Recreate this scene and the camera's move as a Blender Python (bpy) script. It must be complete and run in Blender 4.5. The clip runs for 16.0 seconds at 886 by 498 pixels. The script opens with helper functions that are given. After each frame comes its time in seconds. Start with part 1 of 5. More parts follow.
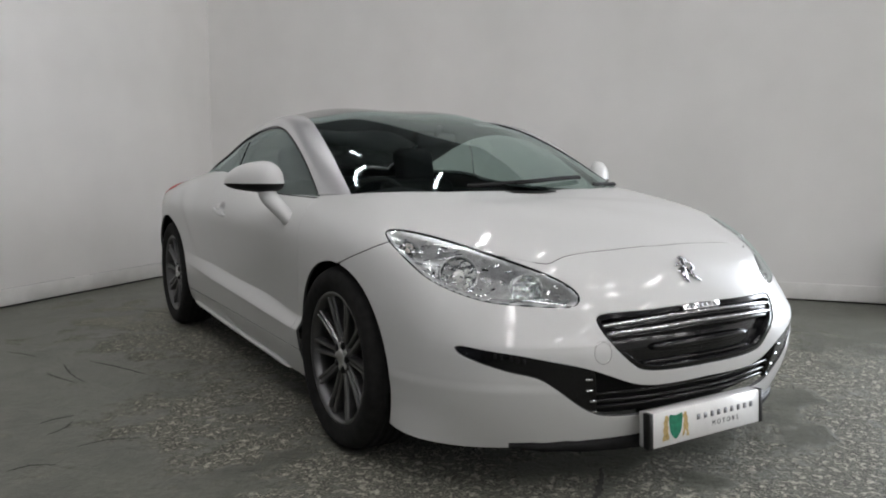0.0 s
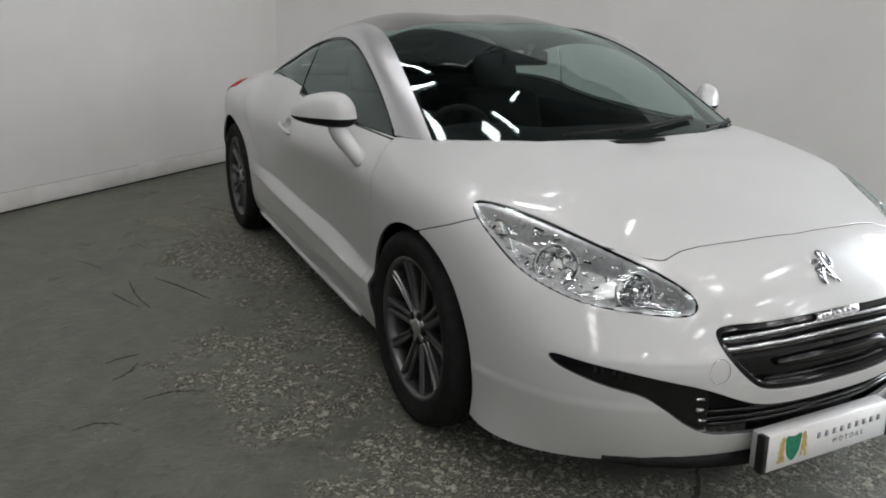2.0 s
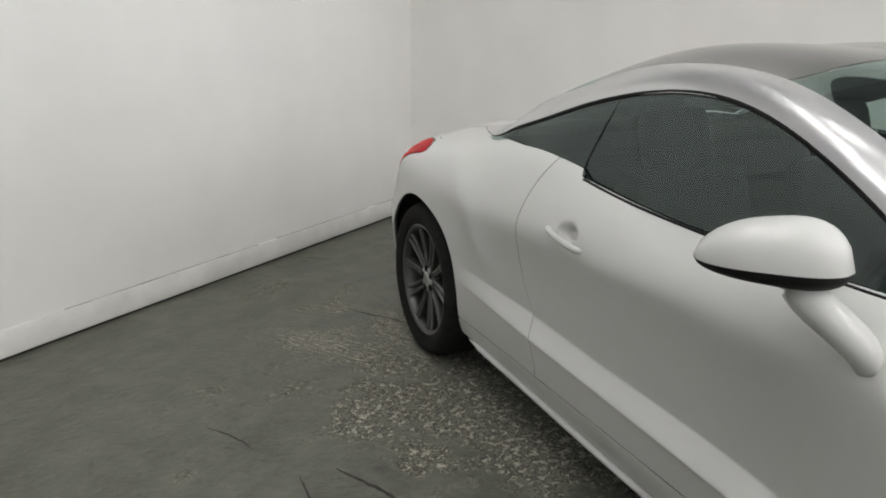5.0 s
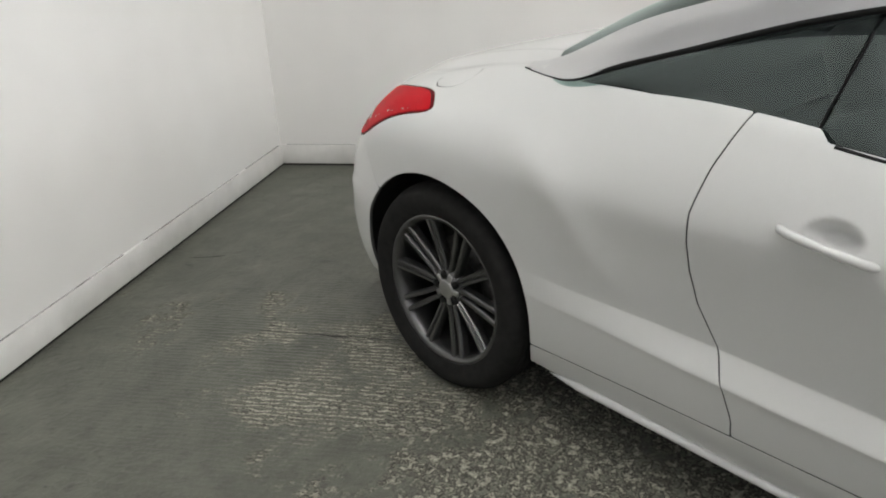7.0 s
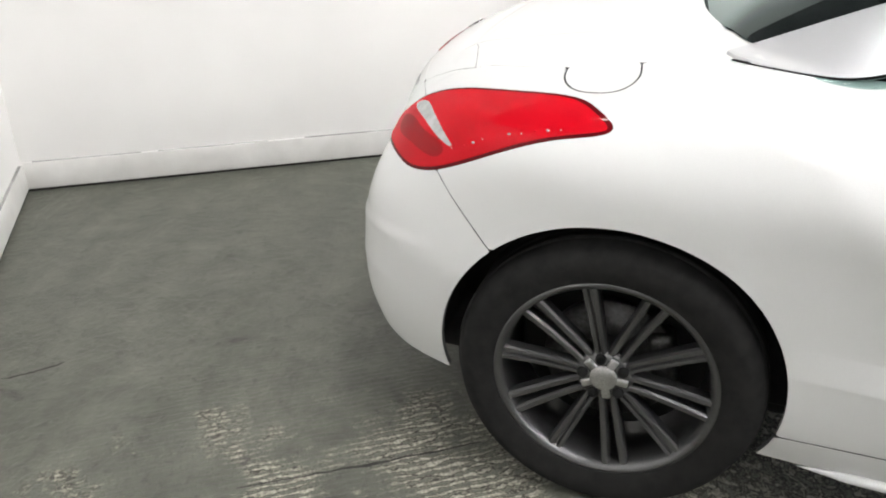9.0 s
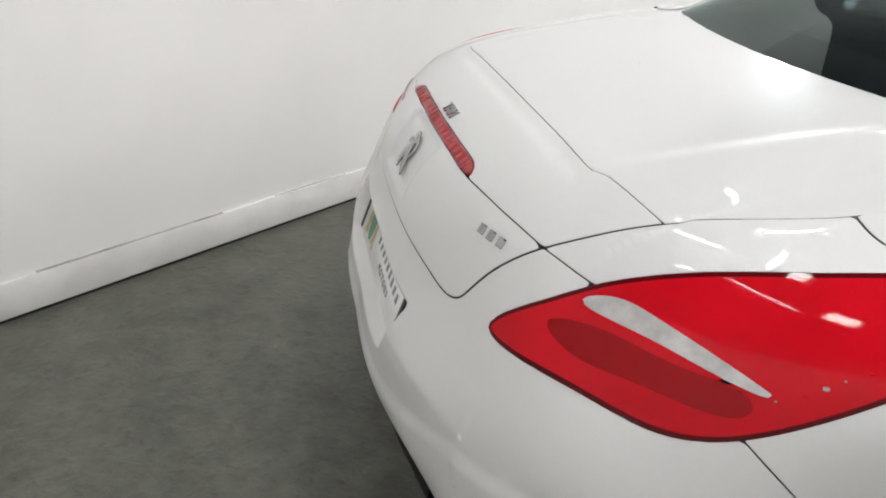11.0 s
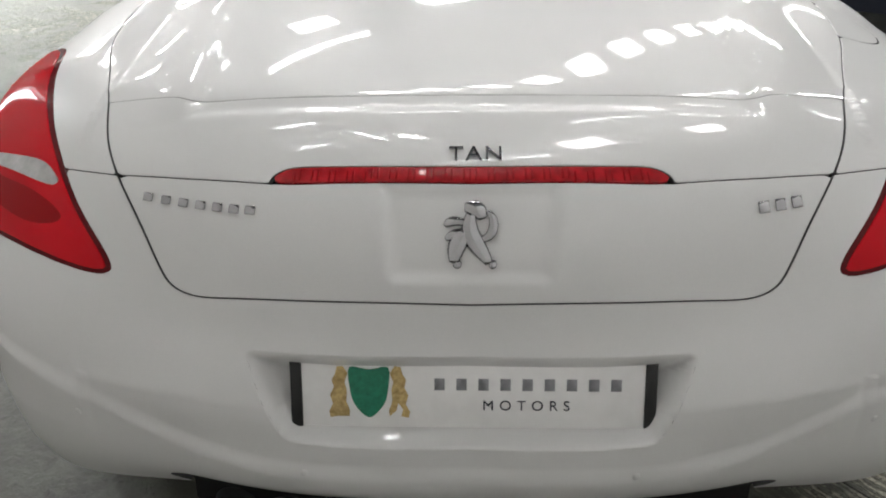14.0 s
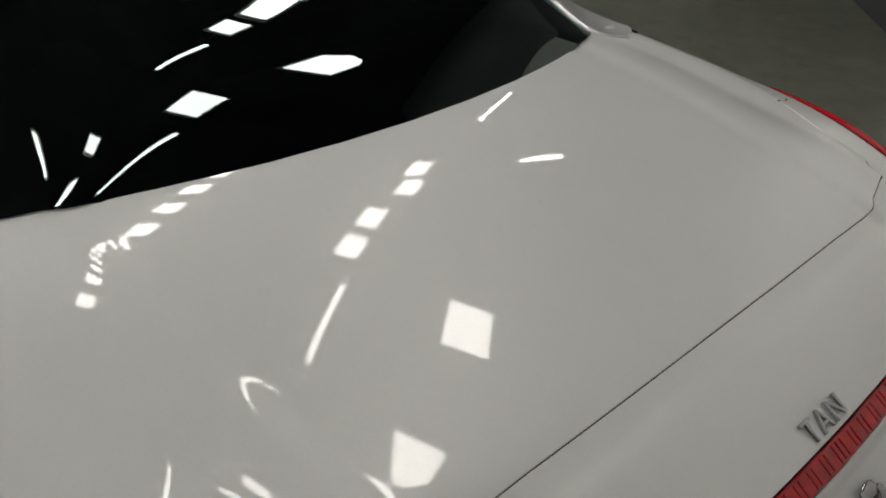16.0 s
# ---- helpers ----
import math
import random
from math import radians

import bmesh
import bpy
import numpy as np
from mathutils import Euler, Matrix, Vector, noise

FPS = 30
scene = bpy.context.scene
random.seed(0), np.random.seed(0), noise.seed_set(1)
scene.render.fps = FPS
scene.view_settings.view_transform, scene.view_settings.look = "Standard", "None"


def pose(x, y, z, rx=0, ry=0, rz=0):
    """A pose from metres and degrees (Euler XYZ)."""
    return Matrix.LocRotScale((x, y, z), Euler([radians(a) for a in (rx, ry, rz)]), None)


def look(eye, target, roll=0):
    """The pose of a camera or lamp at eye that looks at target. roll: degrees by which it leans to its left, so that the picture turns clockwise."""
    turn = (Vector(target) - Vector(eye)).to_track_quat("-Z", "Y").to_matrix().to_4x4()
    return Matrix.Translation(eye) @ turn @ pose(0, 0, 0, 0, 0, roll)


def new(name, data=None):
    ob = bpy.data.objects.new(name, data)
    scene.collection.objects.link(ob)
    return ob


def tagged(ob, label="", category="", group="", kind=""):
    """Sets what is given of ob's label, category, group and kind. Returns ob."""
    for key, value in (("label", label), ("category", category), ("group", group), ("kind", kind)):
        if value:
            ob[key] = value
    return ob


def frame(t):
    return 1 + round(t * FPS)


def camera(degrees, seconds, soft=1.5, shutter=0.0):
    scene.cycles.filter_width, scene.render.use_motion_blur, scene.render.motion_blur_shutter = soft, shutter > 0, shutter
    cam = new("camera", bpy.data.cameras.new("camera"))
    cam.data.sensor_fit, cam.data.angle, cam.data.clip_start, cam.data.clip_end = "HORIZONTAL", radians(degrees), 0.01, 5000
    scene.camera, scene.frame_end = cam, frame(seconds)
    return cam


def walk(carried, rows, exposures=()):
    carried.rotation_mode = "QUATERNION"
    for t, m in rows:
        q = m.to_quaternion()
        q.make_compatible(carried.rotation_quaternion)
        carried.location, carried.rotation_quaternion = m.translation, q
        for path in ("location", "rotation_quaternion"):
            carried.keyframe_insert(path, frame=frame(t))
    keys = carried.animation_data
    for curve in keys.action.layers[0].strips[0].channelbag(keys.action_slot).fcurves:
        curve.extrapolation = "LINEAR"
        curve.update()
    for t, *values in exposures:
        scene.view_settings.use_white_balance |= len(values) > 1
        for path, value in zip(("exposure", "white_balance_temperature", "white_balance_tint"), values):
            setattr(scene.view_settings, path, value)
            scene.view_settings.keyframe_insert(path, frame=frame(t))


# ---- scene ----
cam = camera(59.8, 16.0, 1.9)
PATH = [
    (0, (1.990, 3.869, 1.038), (0.958, 2.170, 0.819), 0.0),
    (0.5, (1.997, 3.853, 1.067), (1.003, 2.146, 0.756), -0.2),
    (1, (1.984, 3.811, 1.197), (1.039, 2.100, 0.775), -0.2),
    (1.5, (1.944, 3.726, 1.313), (1.045, 2.019, 0.786), 0.5),
    (2, (1.888, 3.488, 1.354), (1.023, 1.784, 0.763), 1.6),
    (2.5, (1.764, 3.201, 1.364), (0.909, 1.501, 0.750), 1.9),
    (3, (1.641, 2.934, 1.404), (0.873, 1.185, 0.810), 1.8),
    (3.5, (1.645, 2.592, 1.421), (0.969, 0.796, 0.856), 0.9),
    (4, (1.668, 2.257, 1.361), (1.004, 0.453, 0.807), 1.3),
    (4.5, (1.812, 1.961, 1.384), (1.117, 0.171, 0.824), 0.9),
    (5, (2.071, 1.667, 1.375), (1.317, -0.104, 0.831), -0.0),
    (5.2, (2.11, 1.563, 1.364), (1.339, -0.194, 0.798), -0.6),
    (7.3, (2.366, 0.051, 1.375), (1.048, -1.237, 0.598), -1.4),
    (7.5, (2.439, -0.145, 1.31), (1.018, -1.332, 0.553), 0.2),
    (8, (2.464, -0.485, 1.311), (0.94, -1.467, 0.466), 0.9),
    (8.5, (2.347, -0.837, 1.331), (0.742, -1.611, 0.424), 0.1),
    (9, (2.295, -1.178, 1.346), (0.615, -1.776, 0.439), 0.6),
    (9.5, (2.203, -1.452, 1.335), (0.445, -1.789, 0.444), 1.2),
    (10, (1.938, -1.702, 1.357), (0.164, -1.797, 0.438), 1.5),
    (10.2, (1.846, -1.811, 1.353), (0.061, -1.824, 0.451), 2.3),
    (12.3, (0.842, -2.631, 1.321), (-0.417, -1.448, 0.314), -2.5),
    (12.5, (0.744, -2.659, 1.313), (-0.381, -1.36, 0.29), -4.0),
    (13, (0.508, -2.748, 1.347), (-0.257, -1.246, 0.271), -3.3),
    (13.5, (0.249, -2.896, 1.373), (-0.131, -1.248, 0.305), -2.1),
    (14, (-0.001, -2.9, 1.328), (-0.069, -1.171, 0.325), -1.0),
    (14.5, (-0.221, -2.727, 1.381), (-0.056, -1.054, 0.298), -0.9),
    (15, (-0.467, -2.561, 1.429), (-0.003, -0.954, 0.334), -0.1),
    (15.5, (-0.592, -2.338, 1.432), (0.211, -0.858, 0.353), 0.6),
    (15.8, (-0.645, -2.147, 1.465), (0.362, -0.805, 0.376), 0.6),
    (16, (-0.672, -2.055, 1.470), (0.462, -0.809, 0.393), 0.7),
]
walk(cam, [(t, look(eye, target, roll)) for t, eye, target, roll in PATH],
     [(0, -0.13, 6400, 13), (2, -0.15, 6400, 12), (3.5, 0.08, 6640, 10), (4.5, 0.34, 6560, 10), (5, 0.38, 6560, 10), (7.5, 0.86, 6530, 10), (9, 1.45, 6470, 12), (10, 1.36, 6420, 13),
      (12.5, 0.52, 6440, 12), (13.5, 0.54, 6480, 12), (14.5, 0.45, 6500, 12), (15.5, -0.1, 6680, 10), (16, -0.3, 6800, 10)])

# ---- world and lights ----
world = bpy.data.worlds.new("hall_air")
world.use_nodes = True
world.node_tree.nodes["Background"].inputs[0].default_value = (0.75, 0.8, 0.82, 1)
world.node_tree.nodes["Background"].inputs[1].default_value = 0.05
scene.world = world
scene.view_settings.exposure = 0.0
ROOM_TURN = 0.6564                     # the hall's walls against the car's axis
CORNER = Vector((-0.07, -3.992, 0.0))  # where the two white walls meet the floor
HALL = Matrix.Translation(CORNER) @ Matrix.Rotation(ROOM_TURN, 4, "Z")

# ---- materials ----
def material(name, base=(0.5, 0.5, 0.5), rough=0.5, metal=0.0, coat=0.0, coat_rough=0.03, ior=1.45, emit=None, emit_power=0.0, spec=0.5):
    m = bpy.data.materials.new(name)
    m.use_nodes = True
    b = m.node_tree.nodes["Principled BSDF"].inputs
    b["Base Color"].default_value = (*base, 1)
    b["Roughness"].default_value = rough
    b["Metallic"].default_value = metal
    b["Coat Weight"].default_value = coat
    b["Coat Roughness"].default_value = coat_rough
    b["IOR"].default_value = ior
    b["Specular IOR Level"].default_value = spec
    if emit:
        b["Emission Color"].default_value = (*emit, 1)
        b["Emission Strength"].default_value = emit_power
    return m


def node(m, kind, **values):
    n = m.node_tree.nodes.new(kind)
    for key, value in values.items():
        if key in n.inputs:
            n.inputs[key].default_value = value
    return n


def wire(m, a, b):
    m.node_tree.links.new(a, b)


def vary(m, scale, low, high, detail=4.0, coords="Object", bump=0.0, bump_scale=None, rough=None):
    """Lets noise carry the base colour between two tones, and lays a fine relief on it."""
    bsdf = m.node_tree.nodes["Principled BSDF"]
    tc = node(m, "ShaderNodeTexCoord")
    n = node(m, "ShaderNodeTexNoise", Scale=scale, Detail=detail, Roughness=0.6)
    wire(m, tc.outputs[coords], n.inputs["Vector"])
    ramp = node(m, "ShaderNodeValToRGB")
    ramp.color_ramp.elements[0].position, ramp.color_ramp.elements[1].position = 0.3, 0.7
    ramp.color_ramp.elements[0].color, ramp.color_ramp.elements[1].color = (*low, 1), (*high, 1)
    wire(m, n.outputs["Fac"], ramp.inputs["Fac"])
    wire(m, ramp.outputs["Color"], bsdf.inputs["Base Color"])
    if rough:
        rr = node(m, "ShaderNodeMapRange")
        rr.inputs["To Min"].default_value, rr.inputs["To Max"].default_value = rough
        wire(m, n.outputs["Fac"], rr.inputs["Value"])
        wire(m, rr.outputs["Result"], bsdf.inputs["Roughness"])
    if bump:
        n2 = node(m, "ShaderNodeTexNoise", Scale=bump_scale or scale * 12, Detail=3.0)
        wire(m, tc.outputs[coords], n2.inputs["Vector"])
        bp = node(m, "ShaderNodeBump", Strength=bump, Distance=0.002)
        wire(m, n2.outputs["Fac"], bp.inputs["Height"])
        wire(m, bp.outputs["Normal"], bsdf.inputs["Normal"])
    return m


def clear_pane(name, tint, rough=0.0, shine=0.08):
    """Tinted glass in one sheet: it lets light through and shines by the angle."""
    m = bpy.data.materials.new(name)
    m.use_nodes = True
    t = m.node_tree
    t.nodes.remove(t.nodes["Principled BSDF"])
    out = t.nodes["Material Output"]
    clear = node(m, "ShaderNodeBsdfTransparent")
    clear.inputs["Color"].default_value = (*tint, 1)
    gloss = node(m, "ShaderNodeBsdfGlossy", Roughness=rough)
    gloss.inputs["Color"].default_value = (0.86, 1.0, 0.98, 1)
    edge_on = node(m, "ShaderNodeLayerWeight", Blend=0.5)
    power = node(m, "ShaderNodeMath")
    power.operation = "POWER"
    power.inputs[1].default_value = 4.5
    wire(m, edge_on.outputs["Facing"], power.inputs[0])
    fres = node(m, "ShaderNodeMapRange")          # both faces of the pane shine
    fres.inputs["To Min"].default_value, fres.inputs["To Max"].default_value = shine, 0.95
    wire(m, power.outputs[0], fres.inputs["Value"])
    mix = node(m, "ShaderNodeMixShader")
    wire(m, fres.outputs["Result"], mix.inputs[0])
    wire(m, clear.outputs[0], mix.inputs[1])
    wire(m, gloss.outputs[0], mix.inputs[2])
    wire(m, mix.outputs[0], out.inputs["Surface"])
    return m


WHITE_PAINT = vary(material("white_car_paint", (0.7, 0.7, 0.69), 0.35, 0.0, 0.55, 0.03), 900, (0.58, 0.585, 0.578), (0.64, 0.64, 0.632), 2.0)
SILVER_ARCH = vary(material("satin_silver_paint", (0.56, 0.56, 0.57), 0.32, 0.6, 0.6, 0.05), 1400, (0.52, 0.52, 0.53), (0.62, 0.62, 0.63), 2.0)
BLACK_PLASTIC = vary(material("black_plastic", (0.014, 0.014, 0.014), 0.55, spec=0.2), 60, (0.006, 0.006, 0.006), (0.012, 0.012, 0.0125), 3.0, bump=0.2, bump_scale=900)
BLACK_GLOSS = material("gloss_black_trim", (0.006, 0.006, 0.0065), 0.15, 0.0, 0.25, 0.03, spec=0.25)
JOINT_SHADE = material("dark_joint_shade", (0.07, 0.07, 0.07), 0.8)
DARK_VOID = material("dark_underside_and_shade", (0.006, 0.006, 0.006), 0.9)
LINER = vary(material("felt_arch_liner", (0.012, 0.012, 0.012), 0.95), 40, (0.008, 0.008, 0.008), (0.016, 0.016, 0.016))
RUBBER = vary(material("tyre_rubber", (0.012, 0.012, 0.012), 0.85, spec=0.15), 30, (0.012, 0.012, 0.0118), (0.021, 0.0208, 0.020), bump=0.15, bump_scale=300)
GUNMETAL = vary(material("gunmetal_alloy", (0.11, 0.11, 0.115), 0.36, 0.8, 0.5, 0.1), 500, (0.085, 0.085, 0.086), (0.135, 0.135, 0.137))
BARE_METAL = vary(material("machined_metal", (0.5, 0.5, 0.5), 0.35, 1.0), 200, (0.42, 0.42, 0.42), (0.6, 0.6, 0.6))
BRAKE_DISC = vary(material("brake_disc_metal", (0.3, 0.3, 0.3), 0.5, 0.9), 90, (0.06, 0.058, 0.055), (0.13, 0.13, 0.13))
CHROME = material("chrome", (0.82, 0.82, 0.83), 0.06, 1.0)
RED_LENS = vary(material("red_lamp_lens", (0.5, 0.006, 0.012), 0.3, 0.0, 0.28, 0.05, spec=0.0), 5, (0.40, 0.003, 0.008), (0.55, 0.006, 0.014), 1.0)
DEEP_RED = material("deep_red_lamp_edge", (0.09, 0.004, 0.006), 0.3, 0.0, 0.3, 0.02, spec=0.0)
CLEAR_STRIP = vary(material("clear_reversing_lens", (0.7, 0.68, 0.68), 0.2, 0.3, 1.0, 0.02), 25, (0.30, 0.285, 0.285), (0.50, 0.475, 0.475))
SCREEN_GLASS = clear_pane("tinted_screen_glass", (0.80, 0.88, 0.85), 0.0, 0.05)
SIDE_GLASS = clear_pane("tinted_side_glass", (0.50, 0.60, 0.58), 0.0, 0.075)
REAR_GLASS = clear_pane("privacy_rear_glass", (0.04, 0.045, 0.045), 0.0, 0.05)
SHADE_BAND = clear_pane("dark_screen_band", (0.10, 0.11, 0.11), 0.0, 0.03)
LAMP_COVER = clear_pane("clear_lamp_cover", (0.97, 0.98, 0.98), 0.0, 0.025)
ROOF_BLACK = vary(material("black_roof_panel", (0.018, 0.017, 0.017), 0.22, 0.0, 0.7, 0.06), 300, (0.016, 0.015, 0.015), (0.024, 0.022, 0.022))

# ---- making things ----
def part(name, bm, mat, parent=None, label=""):
    """Links a bmesh as one mesh object."""
    me = bpy.data.meshes.new(name)
    bm.to_mesh(me)
    bm.free()
    return finish(name, me, mat, parent, label)


def finish(name, me, mat, parent=None, label="", smooth=True):
    if mat:
        me.materials.append(mat)
    if smooth:
        me.shade_smooth()
    ob = new(name, me)
    if parent:
        ob.parent = parent
    if label:
        ob["label"] = label
    return ob


def raw(name, verts, faces, mat, parent=None, label="", smooth=True):
    me = bpy.data.meshes.new(name)
    me.from_pydata([tuple(v) for v in verts], [], [tuple(f) for f in faces])
    me.update()
    return finish(name, me, mat, parent, label, smooth)


def thing(name, label, category, kind="", group="", at=None):
    ob = new(name)
    ob.empty_display_size = 0.1
    if at is not None:
        ob.matrix_basis = at
    return tagged(ob, label, category, group, kind)


def box_bm(lo, hi, bevel=0.0, seg=2, m=None):
    bm = bmesh.new()
    bmesh.ops.create_cube(bm, size=1)
    lo, hi = Vector(lo), Vector(hi)
    for v in bm.verts:
        v.co = Vector([(lo[i] + hi[i]) / 2 + v.co[i] * (hi[i] - lo[i]) for i in range(3)])
    if bevel:
        bmesh.ops.bevel(bm, geom=bm.edges[:], offset=bevel, segments=seg, affect="EDGES", profile=0.5)
    if m:
        bm.transform(m)
    return bm


def tube_bm(line, radius, sides=8, closed=False):
    """A round bar along a line of points; radius: one or one a point."""
    p = np.array(line, float)
    n = len(p)
    radii = np.broadcast_to(np.asarray(radius, float), (n,))
    bm = bmesh.new()
    rings = []
    for i in range(n):
        a, b = (p[i - 1], p[(i + 1) % n]) if closed else (p[max(i - 1, 0)], p[min(i + 1, n - 1)])
        t = Vector(b - a).normalized()
        side = t.cross(Vector((0, 0, 1)) if abs(t.z) < 0.9 else Vector((1, 0, 0))).normalized()
        up = side.cross(t)
        rings.append([bm.verts.new(Vector(p[i]) + float(radii[i]) * (math.cos(k * math.tau / sides) * side + math.sin(k * math.tau / sides) * up)) for k in range(sides)])
    for i in range(n if closed else n - 1):
        a, b = rings[i], rings[(i + 1) % n]
        for k in range(sides):
            bm.faces.new((a[k], a[(k + 1) % sides], b[(k + 1) % sides], b[k]))
    if not closed:
        bm.faces.new(rings[0][::-1])
        bm.faces.new(rings[-1])
    bmesh.ops.recalc_face_normals(bm, faces=bm.faces[:])
    return bm


def lathe_bm(profile, sides=64, axis="X", closed=False):
    """Turns a profile of (along the axis, radius) round the axis."""
    bm = bmesh.new()
    rings = []
    for a, r in profile:
        ring = []
        for k in range(sides):
            c, s = r * math.cos(k * math.tau / sides), r * math.sin(k * math.tau / sides)
            ring.append(bm.verts.new((a, c, s) if axis == "X" else (c, a, s) if axis == "Y" else (c, s, a)))
        rings.append(ring)
    pairs = list(zip(rings, rings[1:])) + ([(rings[-1], rings[0])] if closed else [])
    for a, b in pairs:
        for k in range(sides):
            bm.faces.new((a[k], a[(k + 1) % sides], b[(k + 1) % sides], b[k]))
    bmesh.ops.remove_doubles(bm, verts=bm.verts[:], dist=1e-6)
    bmesh.ops.recalc_face_normals(bm, faces=bm.faces[:])
    return bm


# ---- the hall ----
WALL_PAINT = vary(material("white_wall_paint", (0.8, 0.79, 0.77), 0.7), 0.9, (0.72, 0.71, 0.695), (0.80, 0.79, 0.775), 3.0, bump=0.12, bump_scale=90)
SKIRT_PAINT = vary(material("white_board_paint", (0.78, 0.77, 0.75), 0.55), 5, (0.66, 0.65, 0.63), (0.79, 0.78, 0.76), 5.0)
GAP_BLACK = material("dark_joint", (0.02, 0.02, 0.018), 0.9)
GAP_DIRT = vary(material("crack_dirt", (0.03, 0.03, 0.027), 0.9), 30, (0.022, 0.022, 0.02), (0.06, 0.058, 0.05))
SHADOW_GREY = vary(material("grey_skirting_shadow", (0.2, 0.2, 0.19), 0.9), 12, (0.22, 0.22, 0.21), (0.5, 0.5, 0.49))
CEILING_PAINT = vary(material("dull_roof_sheet", (0.06, 0.06, 0.062), 0.8), 1.5, (0.045, 0.046, 0.048), (0.08, 0.08, 0.082))
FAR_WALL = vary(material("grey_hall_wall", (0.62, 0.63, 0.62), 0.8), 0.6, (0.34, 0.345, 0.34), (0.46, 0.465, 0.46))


def floor_material():
    m = material("worn_concrete", (0.2, 0.2, 0.18), 0.5)
    bsdf = m.node_tree.nodes["Principled BSDF"]
    tc = node(m, "ShaderNodeTexCoord")
    big = node(m, "ShaderNodeTexNoise", Scale=0.8, Detail=4.0, Roughness=0.55)
    mid = node(m, "ShaderNodeTexNoise", Scale=4.5, Detail=6.0, Roughness=0.7)
    fine = node(m, "ShaderNodeTexNoise", Scale=34.0, Detail=6.0, Roughness=0.68, Distortion=0.35)
    fleck = node(m, "ShaderNodeTexNoise", Scale=105.0, Detail=3.0, Roughness=0.6)
    streak = node(m, "ShaderNodeTexWave", Scale=15.0, Distortion=5.0, Detail=3.0)
    streak.inputs["Detail Scale"].default_value = 2.5
    stretch = node(m, "ShaderNodeMapping")
    stretch.inputs["Scale"].default_value = (1.0, 0.35, 1.0)
    scuff = node(m, "ShaderNodeTexNoise", Scale=8.0, Detail=5.0, Roughness=0.75, Distortion=0.4)
    for n in (big, mid, fine, fleck, scuff):
        wire(m, tc.outputs["Object"], n.inputs["Vector"])
    wire(m, tc.outputs["Object"], stretch.inputs["Vector"])
    wire(m, stretch.outputs["Vector"], streak.inputs["Vector"])
    where = node(m, "ShaderNodeMath")
    where.operation = "ADD"
    wire(m, big.outputs["Fac"], where.inputs[0])
    wire(m, mid.outputs["Fac"], where.inputs[1])
    # the bare, scarred concrete keeps clear of the walls
    xyz = node(m, "ShaderNodeSeparateXYZ")
    wire(m, tc.outputs["Object"], xyz.inputs[0])
    off_wall = node(m, "ShaderNodeMapRange")
    off_wall.interpolation_type = "SMOOTHSTEP"
    for k, v in (("From Min", 0.3), ("From Max", 2.4), ("To Min", -0.18), ("To Max", 0.09)):
        off_wall.inputs[k].default_value = v
    slant = node(m, "ShaderNodeMath")              # the bare stretch ends along a slanting line
    slant.operation = "MULTIPLY_ADD"
    slant.inputs[1].default_value = -1.38
    wire(m, xyz.outputs[0], slant.inputs[0])
    wire(m, xyz.outputs[1], slant.inputs[2])
    shifted = node(m, "ShaderNodeMath")
    shifted.operation = "ADD"
    shifted.inputs[1].default_value = 4.4
    wire(m, slant.outputs[0], shifted.inputs[0])
    nearer = node(m, "ShaderNodeMath")
    nearer.operation = "MINIMUM"
    wire(m, shifted.outputs[0], nearer.inputs[0])
    wire(m, xyz.outputs[1], nearer.inputs[1])
    wire(m, nearer.outputs[0], off_wall.inputs["Value"])
    off_side = node(m, "ShaderNodeMapRange")
    off_side.interpolation_type = "SMOOTHSTEP"
    for k, v in (("From Min", 0.6), ("From Max", 2.2), ("To Min", -0.25), ("To Max", 0.0)):
        off_side.inputs[k].default_value = v
    wire(m, xyz.outputs[0], off_side.inputs["Value"])
    off_both = node(m, "ShaderNodeMath")
    off_both.operation = "ADD"
    wire(m, off_wall.outputs["Result"], off_both.inputs[0])
    wire(m, off_side.outputs["Result"], off_both.inputs[1])
    where2 = node(m, "ShaderNodeMath")
    where2.operation = "ADD"
    wire(m, where.outputs[0], where2.inputs[0])
    wire(m, off_both.outputs[0], where2.inputs[1])
    # a ribbed stretch beside the rear wheel
    away = node(m, "ShaderNodeVectorMath")
    away.operation = "DISTANCE"
    away.inputs[1].default_value = (2.3, 0.95, 0.0)
    wire(m, tc.outputs["Object"], away.inputs[0])
    ribbed = node(m, "ShaderNodeMapRange")
    ribbed.interpolation_type = "SMOOTHSTEP"
    for k, v in (("From Min", 0.2), ("From Max", 0.95), ("To Min", 0.20), ("To Max", 0.0)):
        ribbed.inputs[k].default_value = v
    wire(m, away.outputs["Value"], ribbed.inputs["Value"])
    where3 = node(m, "ShaderNodeMath")
    where3.operation = "ADD"
    wire(m, where2.outputs[0], where3.inputs[0])
    wire(m, ribbed.outputs["Result"], where3.inputs[1])
    patch = node(m, "ShaderNodeMapRange")
    patch.inputs["From Min"].default_value, patch.inputs["From Max"].default_value = 0.985, 1.10
    wire(m, where3.outputs[0], patch.inputs["Value"])
    ribs = node(m, "ShaderNodeMath")
    ribs.operation = "MULTIPLY"
    ribs.inputs[1].default_value = 1.35
    wire(m, ribbed.outputs["Result"], ribs.inputs[0])
    grain = node(m, "ShaderNodeMix")
    grain.data_type = "FLOAT"
    wire(m, ribs.outputs[0], grain.inputs[0])
    wire(m, fine.outputs["Fac"], grain.inputs[2])
    wire(m, streak.outputs["Fac"], grain.inputs[3])
